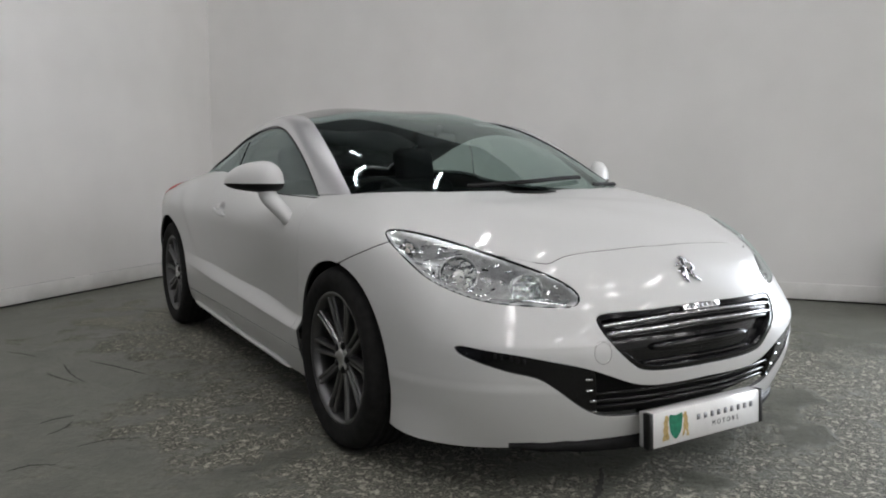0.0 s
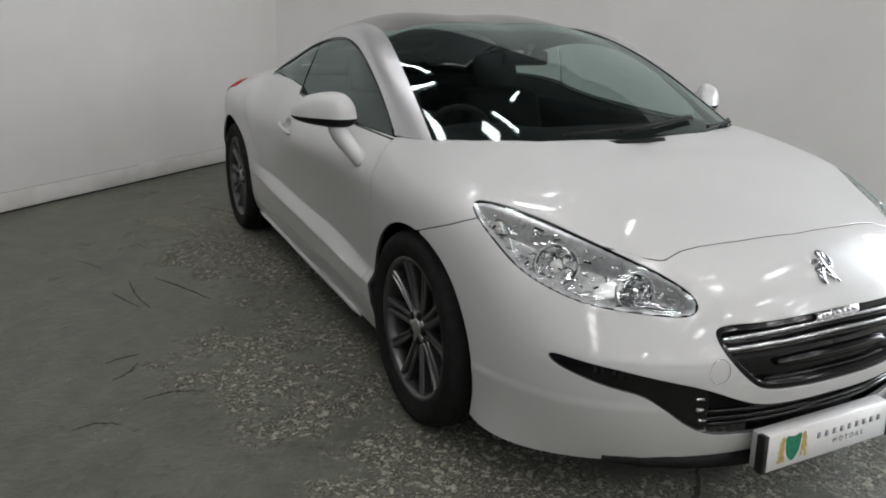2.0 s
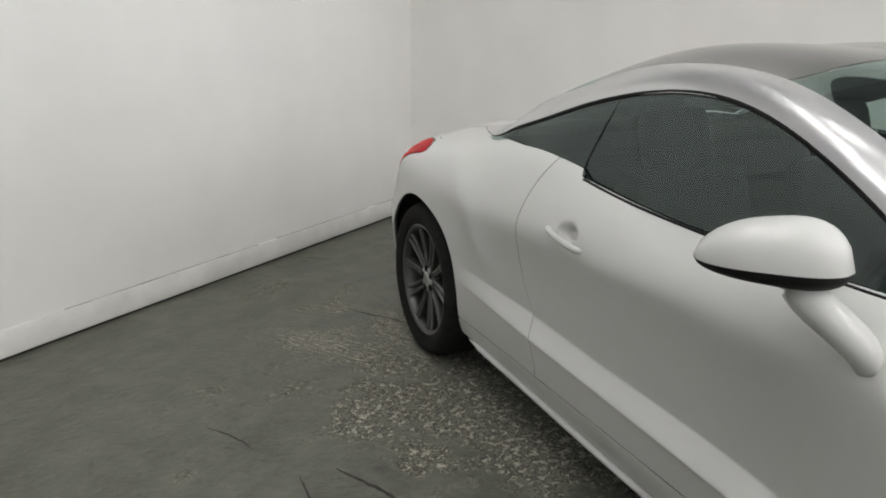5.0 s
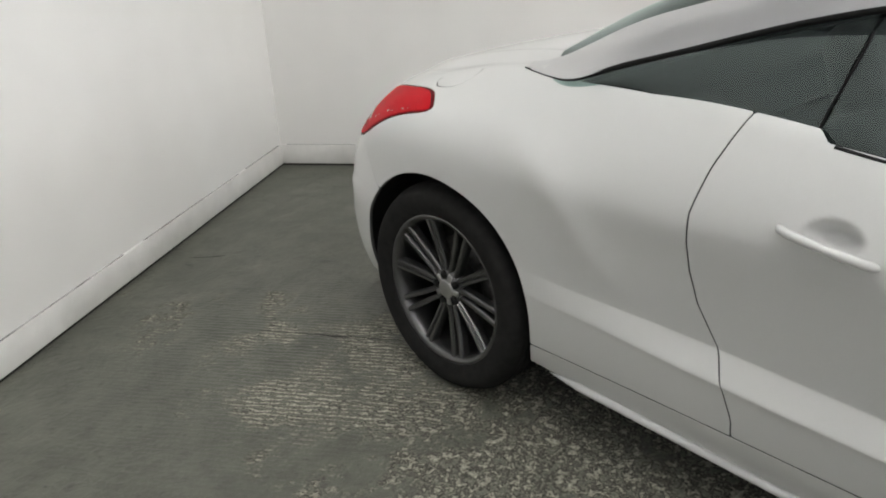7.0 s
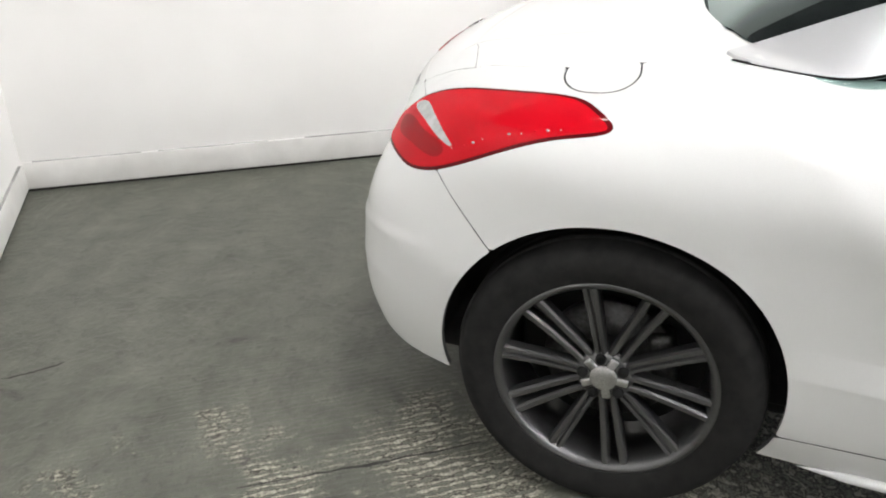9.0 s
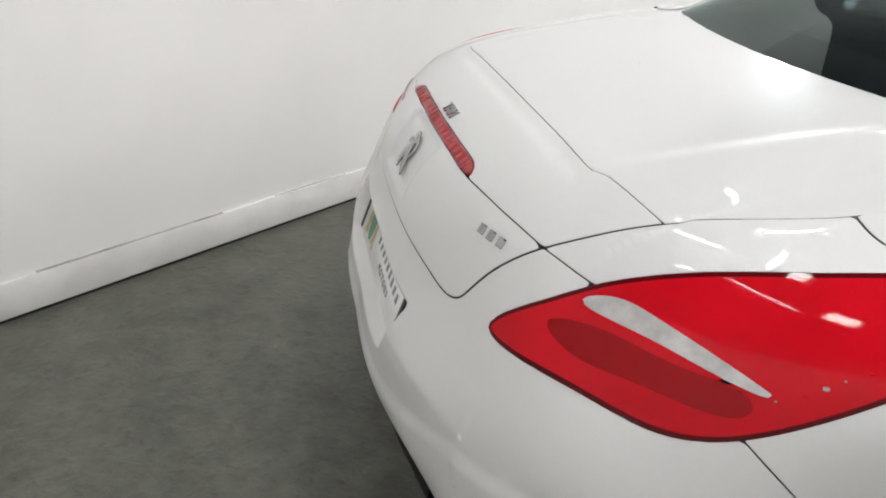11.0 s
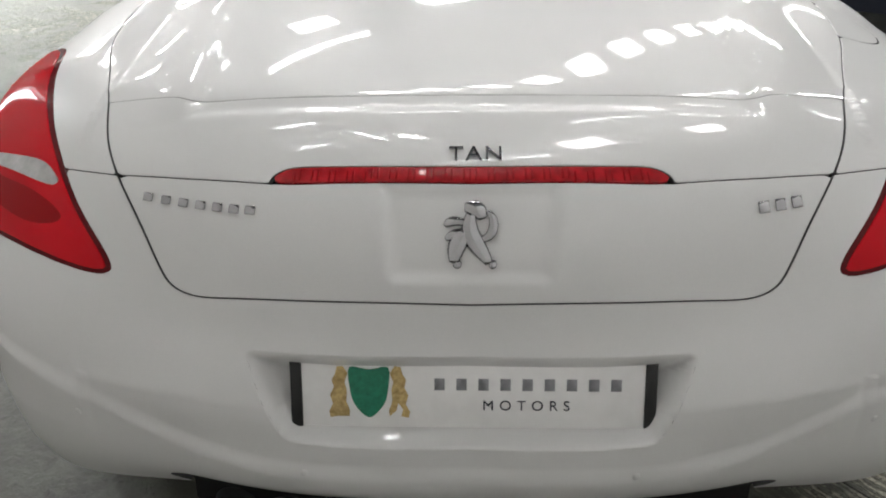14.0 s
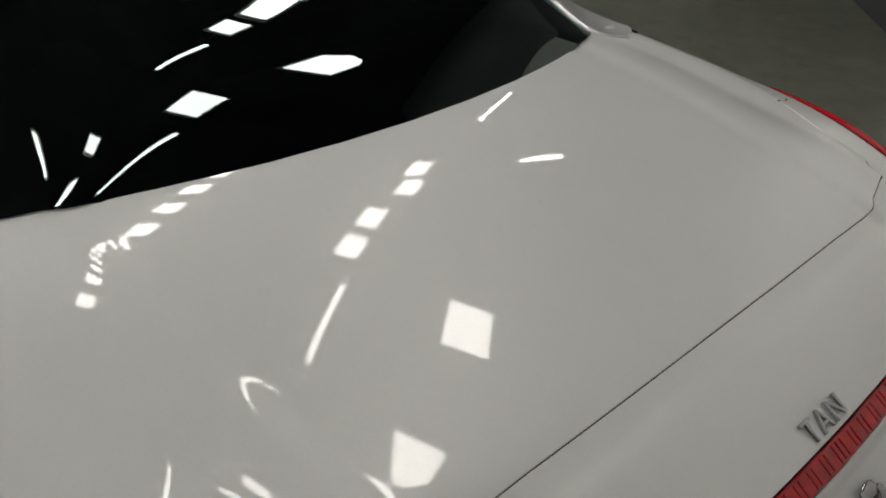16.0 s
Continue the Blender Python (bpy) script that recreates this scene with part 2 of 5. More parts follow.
    chips = node(m, "ShaderNodeMapRange")
    chips.inputs["From Min"].default_value, chips.inputs["From Max"].default_value = 0.30, 0.44
    wire(m, grain.outputs[0], chips.inputs["Value"])
    both = node(m, "ShaderNodeMath")
    both.operation = "MULTIPLY"
    wire(m, patch.outputs["Result"], both.inputs[0])
    wire(m, chips.outputs["Result"], both.inputs[1])
    paint = node(m, "ShaderNodeValToRGB")
    paint.color_ramp.elements[0].position, paint.color_ramp.elements[1].position = 0.3, 0.75
    paint.color_ramp.elements[0].color, paint.color_ramp.elements[1].color = (0.076, 0.079, 0.063, 1), (0.138, 0.142, 0.115, 1)
    wire(m, mid.outputs["Fac"], paint.inputs["Fac"])
    # beige concrete with dark veins
    bare = node(m, "ShaderNodeValToRGB")
    ramp = bare.color_ramp
    tones = ((0.32, (0.060, 0.059, 0.047, 1)), (0.43, (0.19, 0.185, 0.150, 1)), (0.475, (0.050, 0.049, 0.039, 1)), (0.515, (0.058, 0.057, 0.045, 1)), (0.555, (0.25, 0.243, 0.198, 1)), (0.68, (0.36, 0.348, 0.285, 1)))
    ramp.elements[0].position, ramp.elements[1].position = tones[0][0], tones[-1][0]
    ramp.elements[0].color, ramp.elements[1].color = tones[0][1], tones[-1][1]
    for at, tone in tones[1:-1]:
        ramp.elements.new(at).color = tone
    wire(m, grain.outputs[0], bare.inputs["Fac"])
    mix = node(m, "ShaderNodeMix")
    mix.data_type = "RGBA"
    wire(m, both.outputs[0], mix.inputs[0])
    # small dark pits and scuffs in the smooth part
    pits = node(m, "ShaderNodeMapRange")
    for k, v in (("From Min", 0.57), ("From Max", 0.67), ("To Min", 0.0), ("To Max", 0.6)):
        pits.inputs[k].default_value = v
    wire(m, fine.outputs["Fac"], pits.inputs["Value"])
    worn = node(m, "ShaderNodeMix")
    worn.data_type = "RGBA"
    wire(m, pits.outputs["Result"], worn.inputs[0])
    # dull blotches with tight, crooked edges
    blots = node(m, "ShaderNodeMapRange")
    for k, v in (("From Min", 0.36), ("From Max", 0.62), ("To Min", 1.14), ("To Max", 0.80)):
        blots.inputs[k].default_value = v
    wire(m, scuff.outputs["Fac"], blots.inputs["Value"])
    blotched = node(m, "ShaderNodeMix")
    blotched.data_type, blotched.blend_type = "RGBA", "MULTIPLY"
    blotched.inputs[0].default_value = 1.0
    wire(m, paint.outputs["Color"], blotched.inputs[6])
    wire(m, blots.outputs["Result"], blotched.inputs[7])
    marks = node(m, "ShaderNodeMapRange")
    for k, v in (("From Min", 0.645), ("From Max", 0.70), ("To Min", 0.0), ("To Max", 0.7)):
        marks.inputs[k].default_value = v
    wire(m, scuff.outputs["Fac"], marks.inputs["Value"])
    marked = node(m, "ShaderNodeMix")
    marked.data_type = "RGBA"
    wire(m, marks.outputs["Result"], marked.inputs[0])
    wire(m, blotched.outputs[2], marked.inputs[6])
    marked.inputs[7].default_value = (0.032, 0.032, 0.026, 1)
    wire(m, marked.outputs[2], worn.inputs[6])
    worn.inputs[7].default_value = (0.035, 0.035, 0.029, 1)
    wire(m, worn.outputs[2], mix.inputs[6])
    # light and dark flecks of stone in the bare concrete
    spread = node(m, "ShaderNodeMapRange")
    for k, v in (("From Min", 0.30), ("From Max", 0.70), ("To Min", 0.45), ("To Max", 1.65)):
        spread.inputs[k].default_value = v
    wire(m, fleck.outputs["Fac"], spread.inputs["Value"])
    speckled = node(m, "ShaderNodeMix")
    speckled.data_type, speckled.blend_type = "RGBA", "MULTIPLY"
    speckled.inputs[0].default_value = 1.0
    wire(m, bare.outputs["Color"], speckled.inputs[6])
    wire(m, spread.outputs["Result"], speckled.inputs[7])
    wire(m, speckled.outputs[2], mix.inputs[7])
    wire(m, mix.outputs[2], bsdf.inputs["Base Color"])
    rr = node(m, "ShaderNodeMapRange")
    rr.inputs["To Min"].default_value, rr.inputs["To Max"].default_value = 0.38, 0.8
    wire(m, both.outputs[0], rr.inputs["Value"])
    wire(m, rr.outputs["Result"], bsdf.inputs["Roughness"])
    bp = node(m, "ShaderNodeBump", Strength=0.9, Distance=0.006)
    h = node(m, "ShaderNodeMath")
    h.operation = "MULTIPLY_ADD"
    wire(m, both.outputs[0], h.inputs[0])
    h.inputs[1].default_value = -0.8
    wire(m, grain.outputs[0], h.inputs[2])
    wire(m, h.outputs[0], bp.inputs["Height"])
    wire(m, bp.outputs["Normal"], bsdf.inputs["Normal"])
    return m


CONCRETE = floor_material()
HALL_X, HALL_Y, HALL_Z, WALL_TOP = 14.5, 21.0, 5.6, 3.3
ADDED_DARK = vary(material("added_dark_wall", (0.03, 0.03, 0.03), 0.7), 2.0, (0.02, 0.02, 0.02), (0.045, 0.045, 0.044))
DULL_UPPER = vary(material("dull_upper_wall", (0.12, 0.12, 0.122), 0.7), 1.2, (0.09, 0.09, 0.093), (0.15, 0.15, 0.152))


def hall_box(name, lo, hi, mat, label, category, bevel=0.0):
    ob = part(name, box_bm(lo, hi, bevel), mat)
    ob.matrix_basis = HALL
    if not bevel:
        ob.data.shade_flat()
    return tagged(ob, label, category, kind="structure")


hall_box("floor", (-0.3, -0.3, -0.2), (HALL_X + 0.3, HALL_Y + 0.3, 0.0), CONCRETE, "worn grey concrete floor with scarred patches", "floor")
WHITE_TO = 5.4                                      # the white rear wall ends here; an added dark stretch beyond cuts bounce light
hall_box("wall_rear", (-0.25, -0.25, 0.0), (WHITE_TO, 0.0, WALL_TOP), WALL_PAINT, "white painted plain wall behind the car", "wall")
hall_box("wall_rear", (WHITE_TO, -0.25, 0.0), (HALL_X, -0.02, WALL_TOP), ADDED_DARK, "dark wall stretch added past the white wall to cut bounce light", "wall")
DOOR_FROM, DOOR_TO, DOOR_TOP = 7.0, 9.8, 2.8       # an open loading door in the side wall
for lo, hi in (((-0.25, 0.0, 0.0), (0.0, DOOR_FROM, WALL_TOP)), ((-0.25, DOOR_TO, 0.0), (0.0, HALL_Y, WALL_TOP)), ((-0.25, DOOR_FROM, DOOR_TOP), (0.0, DOOR_TO, WALL_TOP))):
    hall_box("wall_side", lo, hi, WALL_PAINT, "white painted plain wall beside the car", "wall")
sky_lamp = bpy.data.lights.new("daylight", "AREA")
sky_lamp.shape, sky_lamp.size, sky_lamp.size_y = "RECTANGLE", DOOR_TO - DOOR_FROM - .1, DOOR_TOP - .1
sky_lamp.energy, sky_lamp.color = 400.0, (0.88, 0.95, 1.0)
tagged(new("daylight", sky_lamp), "daylight through the open loading door", "daylight", kind="structure").matrix_basis = HALL @ pose(-.12, (DOOR_FROM + DOOR_TO) / 2, DOOR_TOP / 2, 90, 0, -90)
# unseen upper walls, added dull so that the windscreen has something dark to reflect
hall_box("wall_upper", (-0.25, -0.25, WALL_TOP), (HALL_X, 0.0, HALL_Z), DULL_UPPER, "unseen dull grey upper wall, added to keep reflections dark", "wall")
hall_box("wall_upper", (-0.25, 0.0, WALL_TOP), (0.0, HALL_Y, HALL_Z), DULL_UPPER, "unseen dull grey upper wall, added to keep reflections dark", "wall")
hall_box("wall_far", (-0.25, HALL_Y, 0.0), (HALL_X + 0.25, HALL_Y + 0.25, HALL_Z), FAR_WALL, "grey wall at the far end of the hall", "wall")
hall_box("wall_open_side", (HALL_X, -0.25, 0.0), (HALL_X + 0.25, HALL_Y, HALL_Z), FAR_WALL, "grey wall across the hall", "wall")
hall_box("ceiling", (-0.25, -0.25, HALL_Z), (HALL_X + 0.25, HALL_Y + 0.25, HALL_Z + 0.2), CEILING_PAINT, "dull dark roof sheets over the hall", "ceiling")
for lo, hi in (((0.012, 0.0, 0.012), (WHITE_TO, 0.012, 0.135)), ((0.0, 0.0, 0.012), (0.012, DOOR_FROM, 0.135)), ((0.0, DOOR_TO, 0.012), (0.012, HALL_Y, 0.135))):
    hall_box("baseboard", lo, hi, SKIRT_PAINT, "low white skirting board along the wall", "skirting", 0.003)

for lo, hi in (((0.006, 0.0, 0.0), (WHITE_TO, 0.006, 0.0115)), ((0.0, 0.0, 0.0), (0.006, DOOR_FROM, 0.0115)), ((0.0, DOOR_TO, 0.0), (0.006, HALL_Y, 0.0115))):
    hall_box("trim", lo, hi, GAP_BLACK, "dark gap under the skirting board", "gap")

# shadow line along the top of the skirting, drawn as grey strips, broken in places
rnd = random.Random(8)
for along in (0, 1):
    at = 0.05
    while at < 4.1:
        n = rnd.uniform(.25, 1.3)
        thick = rnd.uniform(.0006, .0020)
        lo, hi = [at, 0.0, .1352], [at + n, .0105 + thick * .8, .1352 + thick]
        if along:
            lo, hi = [0.0, at, .1352], [.0105 + thick * .8, at + n, .1352 + thick]
        hall_box("trim", lo, hi, SHADOW_GREY, "thin grey strip put in as shadow over the skirting board", "gap")
        at += n + rnd.uniform(.02, .6)


def crack(points, width, seed):
    """A thin dark scratch in the concrete, uneven in width, filled with dirt."""
    rnd = random.Random(seed)
    line = smooth_line([(x, y, 0) for x, y in points], 10)
    verts, faces = [], []
    for i, p in enumerate(line):
        d = line[min(i + 1, len(line) - 1)] - line[max(i - 1, 0)]
        d = np.array((-d[1], d[0], 0)) / np.linalg.norm(d)
        w = width * rnd.uniform(.35, 1.0) * math.sin(math.pi * (.04 + .92 * i / (len(line) - 1))) ** .5
        p = p + d * rnd.uniform(-1, 1) * width * .5
        verts += [p + d * w + (0, 0, .0006), p + (0, 0, .0016), p - d * w + (0, 0, .0006)]
    for i in range(len(line) - 1):
        a, b = 3 * i, 3 * i + 3
        faces += [(a, b, b + 1, a + 1), (a + 1, b + 1, b + 2, a + 2)]
    ob = raw("floor_crack", verts, faces, GAP_DIRT)
    tagged(ob, "thin dark dirt-filled crack in the concrete floor", "crack", kind="structure")


# ceiling lights: rows of flat panels and a few bare tubes
PANEL_LIGHT = material("lit_panel", (0.9, 0.9, 0.9), 0.5, emit=(1.0, 0.985, 0.96), emit_power=26.0)
TUBE_LIGHT = material("lit_tube", (0.9, 0.9, 0.9), 0.5, emit=(0.97, 1.0, 0.98), emit_power=34.0)
LIGHT_FRAME = material("white_light_frame", (0.7, 0.7, 0.7), 0.5)


def panel_light(x, y, w, d, z):
    t = thing("ceiling_light", "lit flat white ceiling panel light", "ceiling light", group="panel lights in rows", at=HALL @ pose(x, y, z))
    part("light_frame", box_bm((-w / 2 - 0.03, -d / 2 - 0.03, 0.0), (w / 2 + 0.03, d / 2 + 0.03, 0.07), 0.006, 1), LIGHT_FRAME, t)
    for s in (-1, 1):
        part("hanger", tube_bm([(s * w * .4, 0, .068), (s * w * .4, 0, HALL_Z - z)], .005, 6), LIGHT_FRAME, t)
    part("diffuser", box_bm((-w / 2, -d / 2, -0.012), (w / 2, d / 2, -0.002)), PANEL_LIGHT, t, "glowing white diffuser")


def tube_light(x, y, length, z, turn=0.0):
    t = thing("tube_light", "lit bare fluorescent tube under the roof", "ceiling light", group="fluorescent tubes", at=HALL @ pose(x, y, z, 0, 0, turn))
    part("batten", box_bm((-length / 2 - .03, -.04, .03), (length / 2 + .03, .04, .09), .006, 1), LIGHT_FRAME, t)
    for s in (-1, 1):
        part("hanger", tube_bm([(s * length * .4, 0, .088), (s * length * .4, 0, HALL_Z - z)], .005, 6), LIGHT_FRAME, t)
    part("tube", tube_bm([(-length / 2, 0, 0), (length / 2, 0, 0)], .028, 10), TUBE_LIGHT, t, "glowing tube")


LAMP_Z = 5.15
for k in range(14):
    panel_light(3.1 + .67 * k, 5.3, .33, .32, LAMP_Z)
for x, y, w, d in ((.72, 8.75, .20, .42), (2.3, 8.6, .55, .48), (4.0, 8.3, .60, .46), (6.1, 8.4, .60, .44), (8.2, 8.4, .60, .44), (10.3, 8.4, .60, .44), (12.4, 8.4, .60, .44),
                   (5.2, 2.85, .40, .24), (5.82, 2.83, .40, .24), (6.6, 2.66, .36, .22), (7.1, 2.72, .36, .22), (4.45, 1.53, .56, .40), (2.8, 1.8, .50, .40), (1.8, 3.05, .18, .32)):
    panel_light(x, y, w, d, LAMP_Z)
for k in range(6):
    panel_light(1.2 + 2.4 * k, 11.2, .66, .42, LAMP_Z)
    panel_light(2.4 + 2.4 * k, 14.0, .70, .44, LAMP_Z)
    # these farthest rows are made up as fill, raising the hall's overall light
    for y in (16.6, 18.4, 20.0):
        panel_light(1.6 + 2.3 * k, y, 1.15, .55, LAMP_Z)
for x, y, length, turn in ((3.6, 7.4, 1.4, -6), (3.9, 2.74, 1.05, -3), (9.3, 2.33, 1.4, -6), (7.4, 1.35, .5, 115), (.8, 1.6, .28, 45), (1.75, 1.75, .95, -18), (1.5, 3.25, .5, 90), (1.2, 4.2, .6, 0), (.7, 3.2, .5, 0), (7.5, 9.6, 1.8, 0), (12.0, 6.6, 1.8, 0)):
    tube_light(x, y, length, LAMP_Z - .1, turn)

# ---- surfaces drawn from smooth rails ----
def spline_basis(knots, at):
    """Rows of weights that carry values at the knots to a natural cubic spline at the given places."""
    k, at = np.asarray(knots, float), np.asarray(at, float)
    n, h = len(k), np.diff(k)
    a, b = np.eye(n), np.zeros((n, n))
    for i in range(1, n - 1):
        a[i, i - 1], a[i, i], a[i, i + 1] = h[i - 1], 2 * (h[i - 1] + h[i]), h[i]
        b[i, i - 1], b[i, i], b[i, i + 1] = 6 / h[i - 1], -6 / h[i - 1] - 6 / h[i], 6 / h[i]
    second = np.linalg.solve(a, b)
    j = np.clip(np.searchsorted(k, at) - 1, 0, n - 2)
    w, s = np.zeros((len(at), n)), at - k[j]
    r, hj, rows = k[j + 1] - at, h[j], np.arange(len(at))
    w[rows, j] += r / hj
    w[rows, j + 1] += s / hj
    w += ((r**3 / hj - hj * r) / 6)[:, None] * second[j] + ((s**3 / hj - hj * s) / 6)[:, None] * second[j + 1]
    return w


def smooth_line(points, n=12, closed=False):
    """A smooth curve through points, n places to a stretch."""
    p = np.array(points, float)
    if closed:
        p = np.concatenate([p[-3:], p, p[:4]])
    k = np.r_[0, np.cumsum(np.sqrt(np.linalg.norm(np.diff(p, axis=0), axis=1)) + 1e-9)]
    lo, hi = (3, len(p) - 4) if closed else (0, len(p) - 1)
    at = np.concatenate([np.linspace(k[i], k[i + 1], n, endpoint=False) for i in range(lo, hi)] + ([] if closed else [[k[hi]]]))
    return spline_basis(k, at) @ p


class Loft:
    """Rails[k][i]: point i of rail k. u runs along the rails, v across them, both from 0 to 1; it is drawn for the right-hand half."""

    def __init__(self, rails, ghost_first, ghost_last, spine_slope):
        r = np.array(rails, float)                                     # rails, stations, xyz
        ghost = r[-2] * [-1, 0, 1] + (2 * r[-1] - r[-2]) * [0, 1, 0]   # beyond the middle of the car
        if spine_slope:
            slope = np.gradient(r[-1][:, 2], r[-1][:, 1])
            ghost[:, 2] += slope * 2 * (r[-1] - r[-2])[:, 1]
        r = np.concatenate([r, ghost[None]])
        first = r[:, 1:2] * [-1, 1, 1] if ghost_first else r[:, :0]
        last = r[:, -2:-1] * [-1, 1, 1] if ghost_last else r[:, :0]
        r = np.concatenate([first, r, last], 1)
        step = np.linalg.norm(np.diff(r, axis=1), axis=2).mean(0)
        ku = np.r_[0, np.cumsum(step)]
        lo, hi = ku[1] if ghost_first else ku[0], ku[-2] if ghost_last else ku[-1]
        self.ku = (ku - lo) / (hi - lo)
        kv = np.r_[0, np.cumsum(np.sqrt(np.linalg.norm(np.diff(r, axis=0), axis=2).mean(1)))]
        self.kv = kv / kv[-2]
        self.r = r
        self.off = 1 if ghost_first else 0

    def station(self, i):
        """u at station i, with whole and broken numbers."""
        return np.interp(i, np.arange(len(self.ku) - 2 * self.off if self.off else len(self.ku)), self.ku[self.off:len(self.ku) - self.off] if self.off else self.ku)

    def rail(self, k):
        return np.interp(k, np.arange(len(self.kv)), self.kv)

    def rail_after(self, k):
        """The same, counted without the three rails that tighten the creases."""
        return self.rail(k + min(max(k - 1, 0), 1) + min(max(k - 2, 0), 1) + min(max(k - 3, 0), 1))

    def grid(self, us, vs):
        """Places and normals on a grid."""
        e = 1e-4
        us, vs = np.asarray(us, float), np.asarray(vs, float)
        f = lambda a, b: np.einsum("ai,kic,bk->abc", spline_basis(self.ku, a), self.r, spline_basis(self.kv, b))
        p = f(us, vs)
        nrm = -np.cross(f(us + e, vs) - f(us - e, vs), f(us, vs + e) - f(us, vs - e))
        nrm /= np.linalg.norm(nrm, axis=2, keepdims=True) + 1e-12
        return p, nrm


# Rails of the body's right-hand half, from the front's middle round to the rear's middle
STATION_SIDE = [
    # sill edge
    [(0, 2.17, .180), (.30, 2.15, .180), (.54, 2.06, .175), (.74, 1.91, .168), (.85, 1.76, .182), (.85, 1.55, .19), (.86, 1.306, .186), (.858, 1.0, .165), (.852, .6, .165),
     (.852, 0, .175), (.855, -.5, .19), (.865, -.95, .212), (.87, -1.306, .23), (.865, -1.645, .26), (.745, -1.885, .30), (.50, -1.96, .33), (.26, -2.0, .345), (0, -2.01, .35)],
    # low side
    [(0, 2.215, .29), (.31, 2.19, .29), (.57, 2.10, .29), (.755, 1.95, .29), (.85, 1.77, .29), (.885, 1.55, .29), (.895, 1.306, .29), (.892, 1.0, .27), (.888, .6, .262),
     (.886, 0, .272), (.888, -.5, .29), (.897, -.95, .315), (.91, -1.306, .33), (.89, -1.66, .36), (.76, -1.905, .38), (.517, -1.998, .40), (.27, -2.055, .41), (0, -2.065, .41)],
    # ledge along the doors
    [(0, 2.24, .40), (.31, 2.215, .40), (.57, 2.13, .40), (.77, 1.965, .40), (.862, 1.775, .40), (.90, 1.55, .40), (.91, 1.306, .395), (.907, 1.0, .374), (.904, .6, .378),
     (.902, 0, .400), (.902, -.5, .420), (.907, -.95, .445), (.921, -1.306, .45), (.90, -1.665, .46), (.768, -1.905, .47), (.527, -2.008, .47), (.27, -2.07, .475), (0, -2.075, .475)],
    # hollow above the ledge
    [(0, 2.24, .49), (.31, 2.215, .49), (.57, 2.13, .49), (.765, 1.965, .49), (.862, 1.775, .49), (.90, 1.55, .49), (.913, 1.306, .49), (.889, 1.0, .426), (.865, .6, .433),
     (.866, 0, .458), (.872, -.5, .482), (.906, -.95, .51), (.924, -1.306, .54), (.90, -1.665, .54), (.760, -1.892, .55), (.522, -2.003, .56), (.27, -2.055, .56), (0, -2.06, .56)],
    # middle of the side
    [(0, 2.19, .60), (.30, 2.17, .60), (.53, 2.085, .60), (.735, 1.93, .60), (.85, 1.76, .62), (.893, 1.55, .64), (.91, 1.306, .66), (.90, 1.0, .65), (.885, .6, .65),
     (.884, 0, .66), (.890, -.5, .67), (.911, -.95, .68), (.92, -1.306, .69), (.885, -1.64, .68), (.745, -1.875, .67), (.50, -1.95, .67), (.265, -2.0, .67), (0, -2.01, .67)],
    # upper side
    [(0, 2.125, .70), (.27, 2.10, .69), (.48, 2.03, .70), (.67, 1.87, .72), (.80, 1.71, .745), (.868, 1.53, .765), (.893, 1.306, .785), (.895, 1.0, .79), (.892, .6, .79),
     (.892, 0, .79), (.891, -.5, .80), (.901, -.95, .815), (.908, -1.306, .825), (.865, -1.60, .82), (.70, -1.80, .80), (.47, -1.905, .79), (.25, -1.96, .79), (0, -1.975, .79)],
    # shoulder
    [(0, 2.02, .765), (.25, 1.99, .765), (.43, 1.92, .77), (.59, 1.77, .79), (.72, 1.62, .815), (.795, 1.48, .835), (.825, 1.27, .86), (.815, 1.0, .885), (.80, .6, .90),
     (.80, 0, .93), (.80, -.5, .97), (.79, -.95, .955), (.80, -1.29, .925), (.745, -1.53, .915), (.60, -1.715, .905), (.41, -1.815, .908), (.22, -1.85, .912), (0, -1.86, .912)],
    # deck
    [(0, 1.86, .825), (.20, 1.82, .83), (.34, 1.74, .84), (.46, 1.62, .86), (.55, 1.5, .875), (.60, 1.36, .894), (.61, 1.2, .922), (.60, .98, .945), (.58, .6, .95),
     (.58, 0, .985), (.60, -.5, 1.03), (.58, -.93, 1.03), (.565, -1.2, 1.018), (.51, -1.4, 1.0), (.41, -1.55, .978), (.30, -1.62, .970), (.17, -1.65, .966), (0, -1.66, .966)],
    # spine
    [(0, 1.70, .865), (0, 1.64, .875), (0, 1.57, .885), (0, 1.46, .90), (0, 1.36, .912), (0, 1.25, .938), (0, 1.1, .958), (0, .95, .968), (0, .6, .965),
     (0, 0, .985), (0, -.5, 1.05), (0, -.9, 1.055), (0, -1.12, 1.045), (0, -1.25, 1.034), (0, -1.36, 1.020), (0, -1.43, 1.011), (0, -1.47, 1.004), (0, -1.5, 1.0)],
]
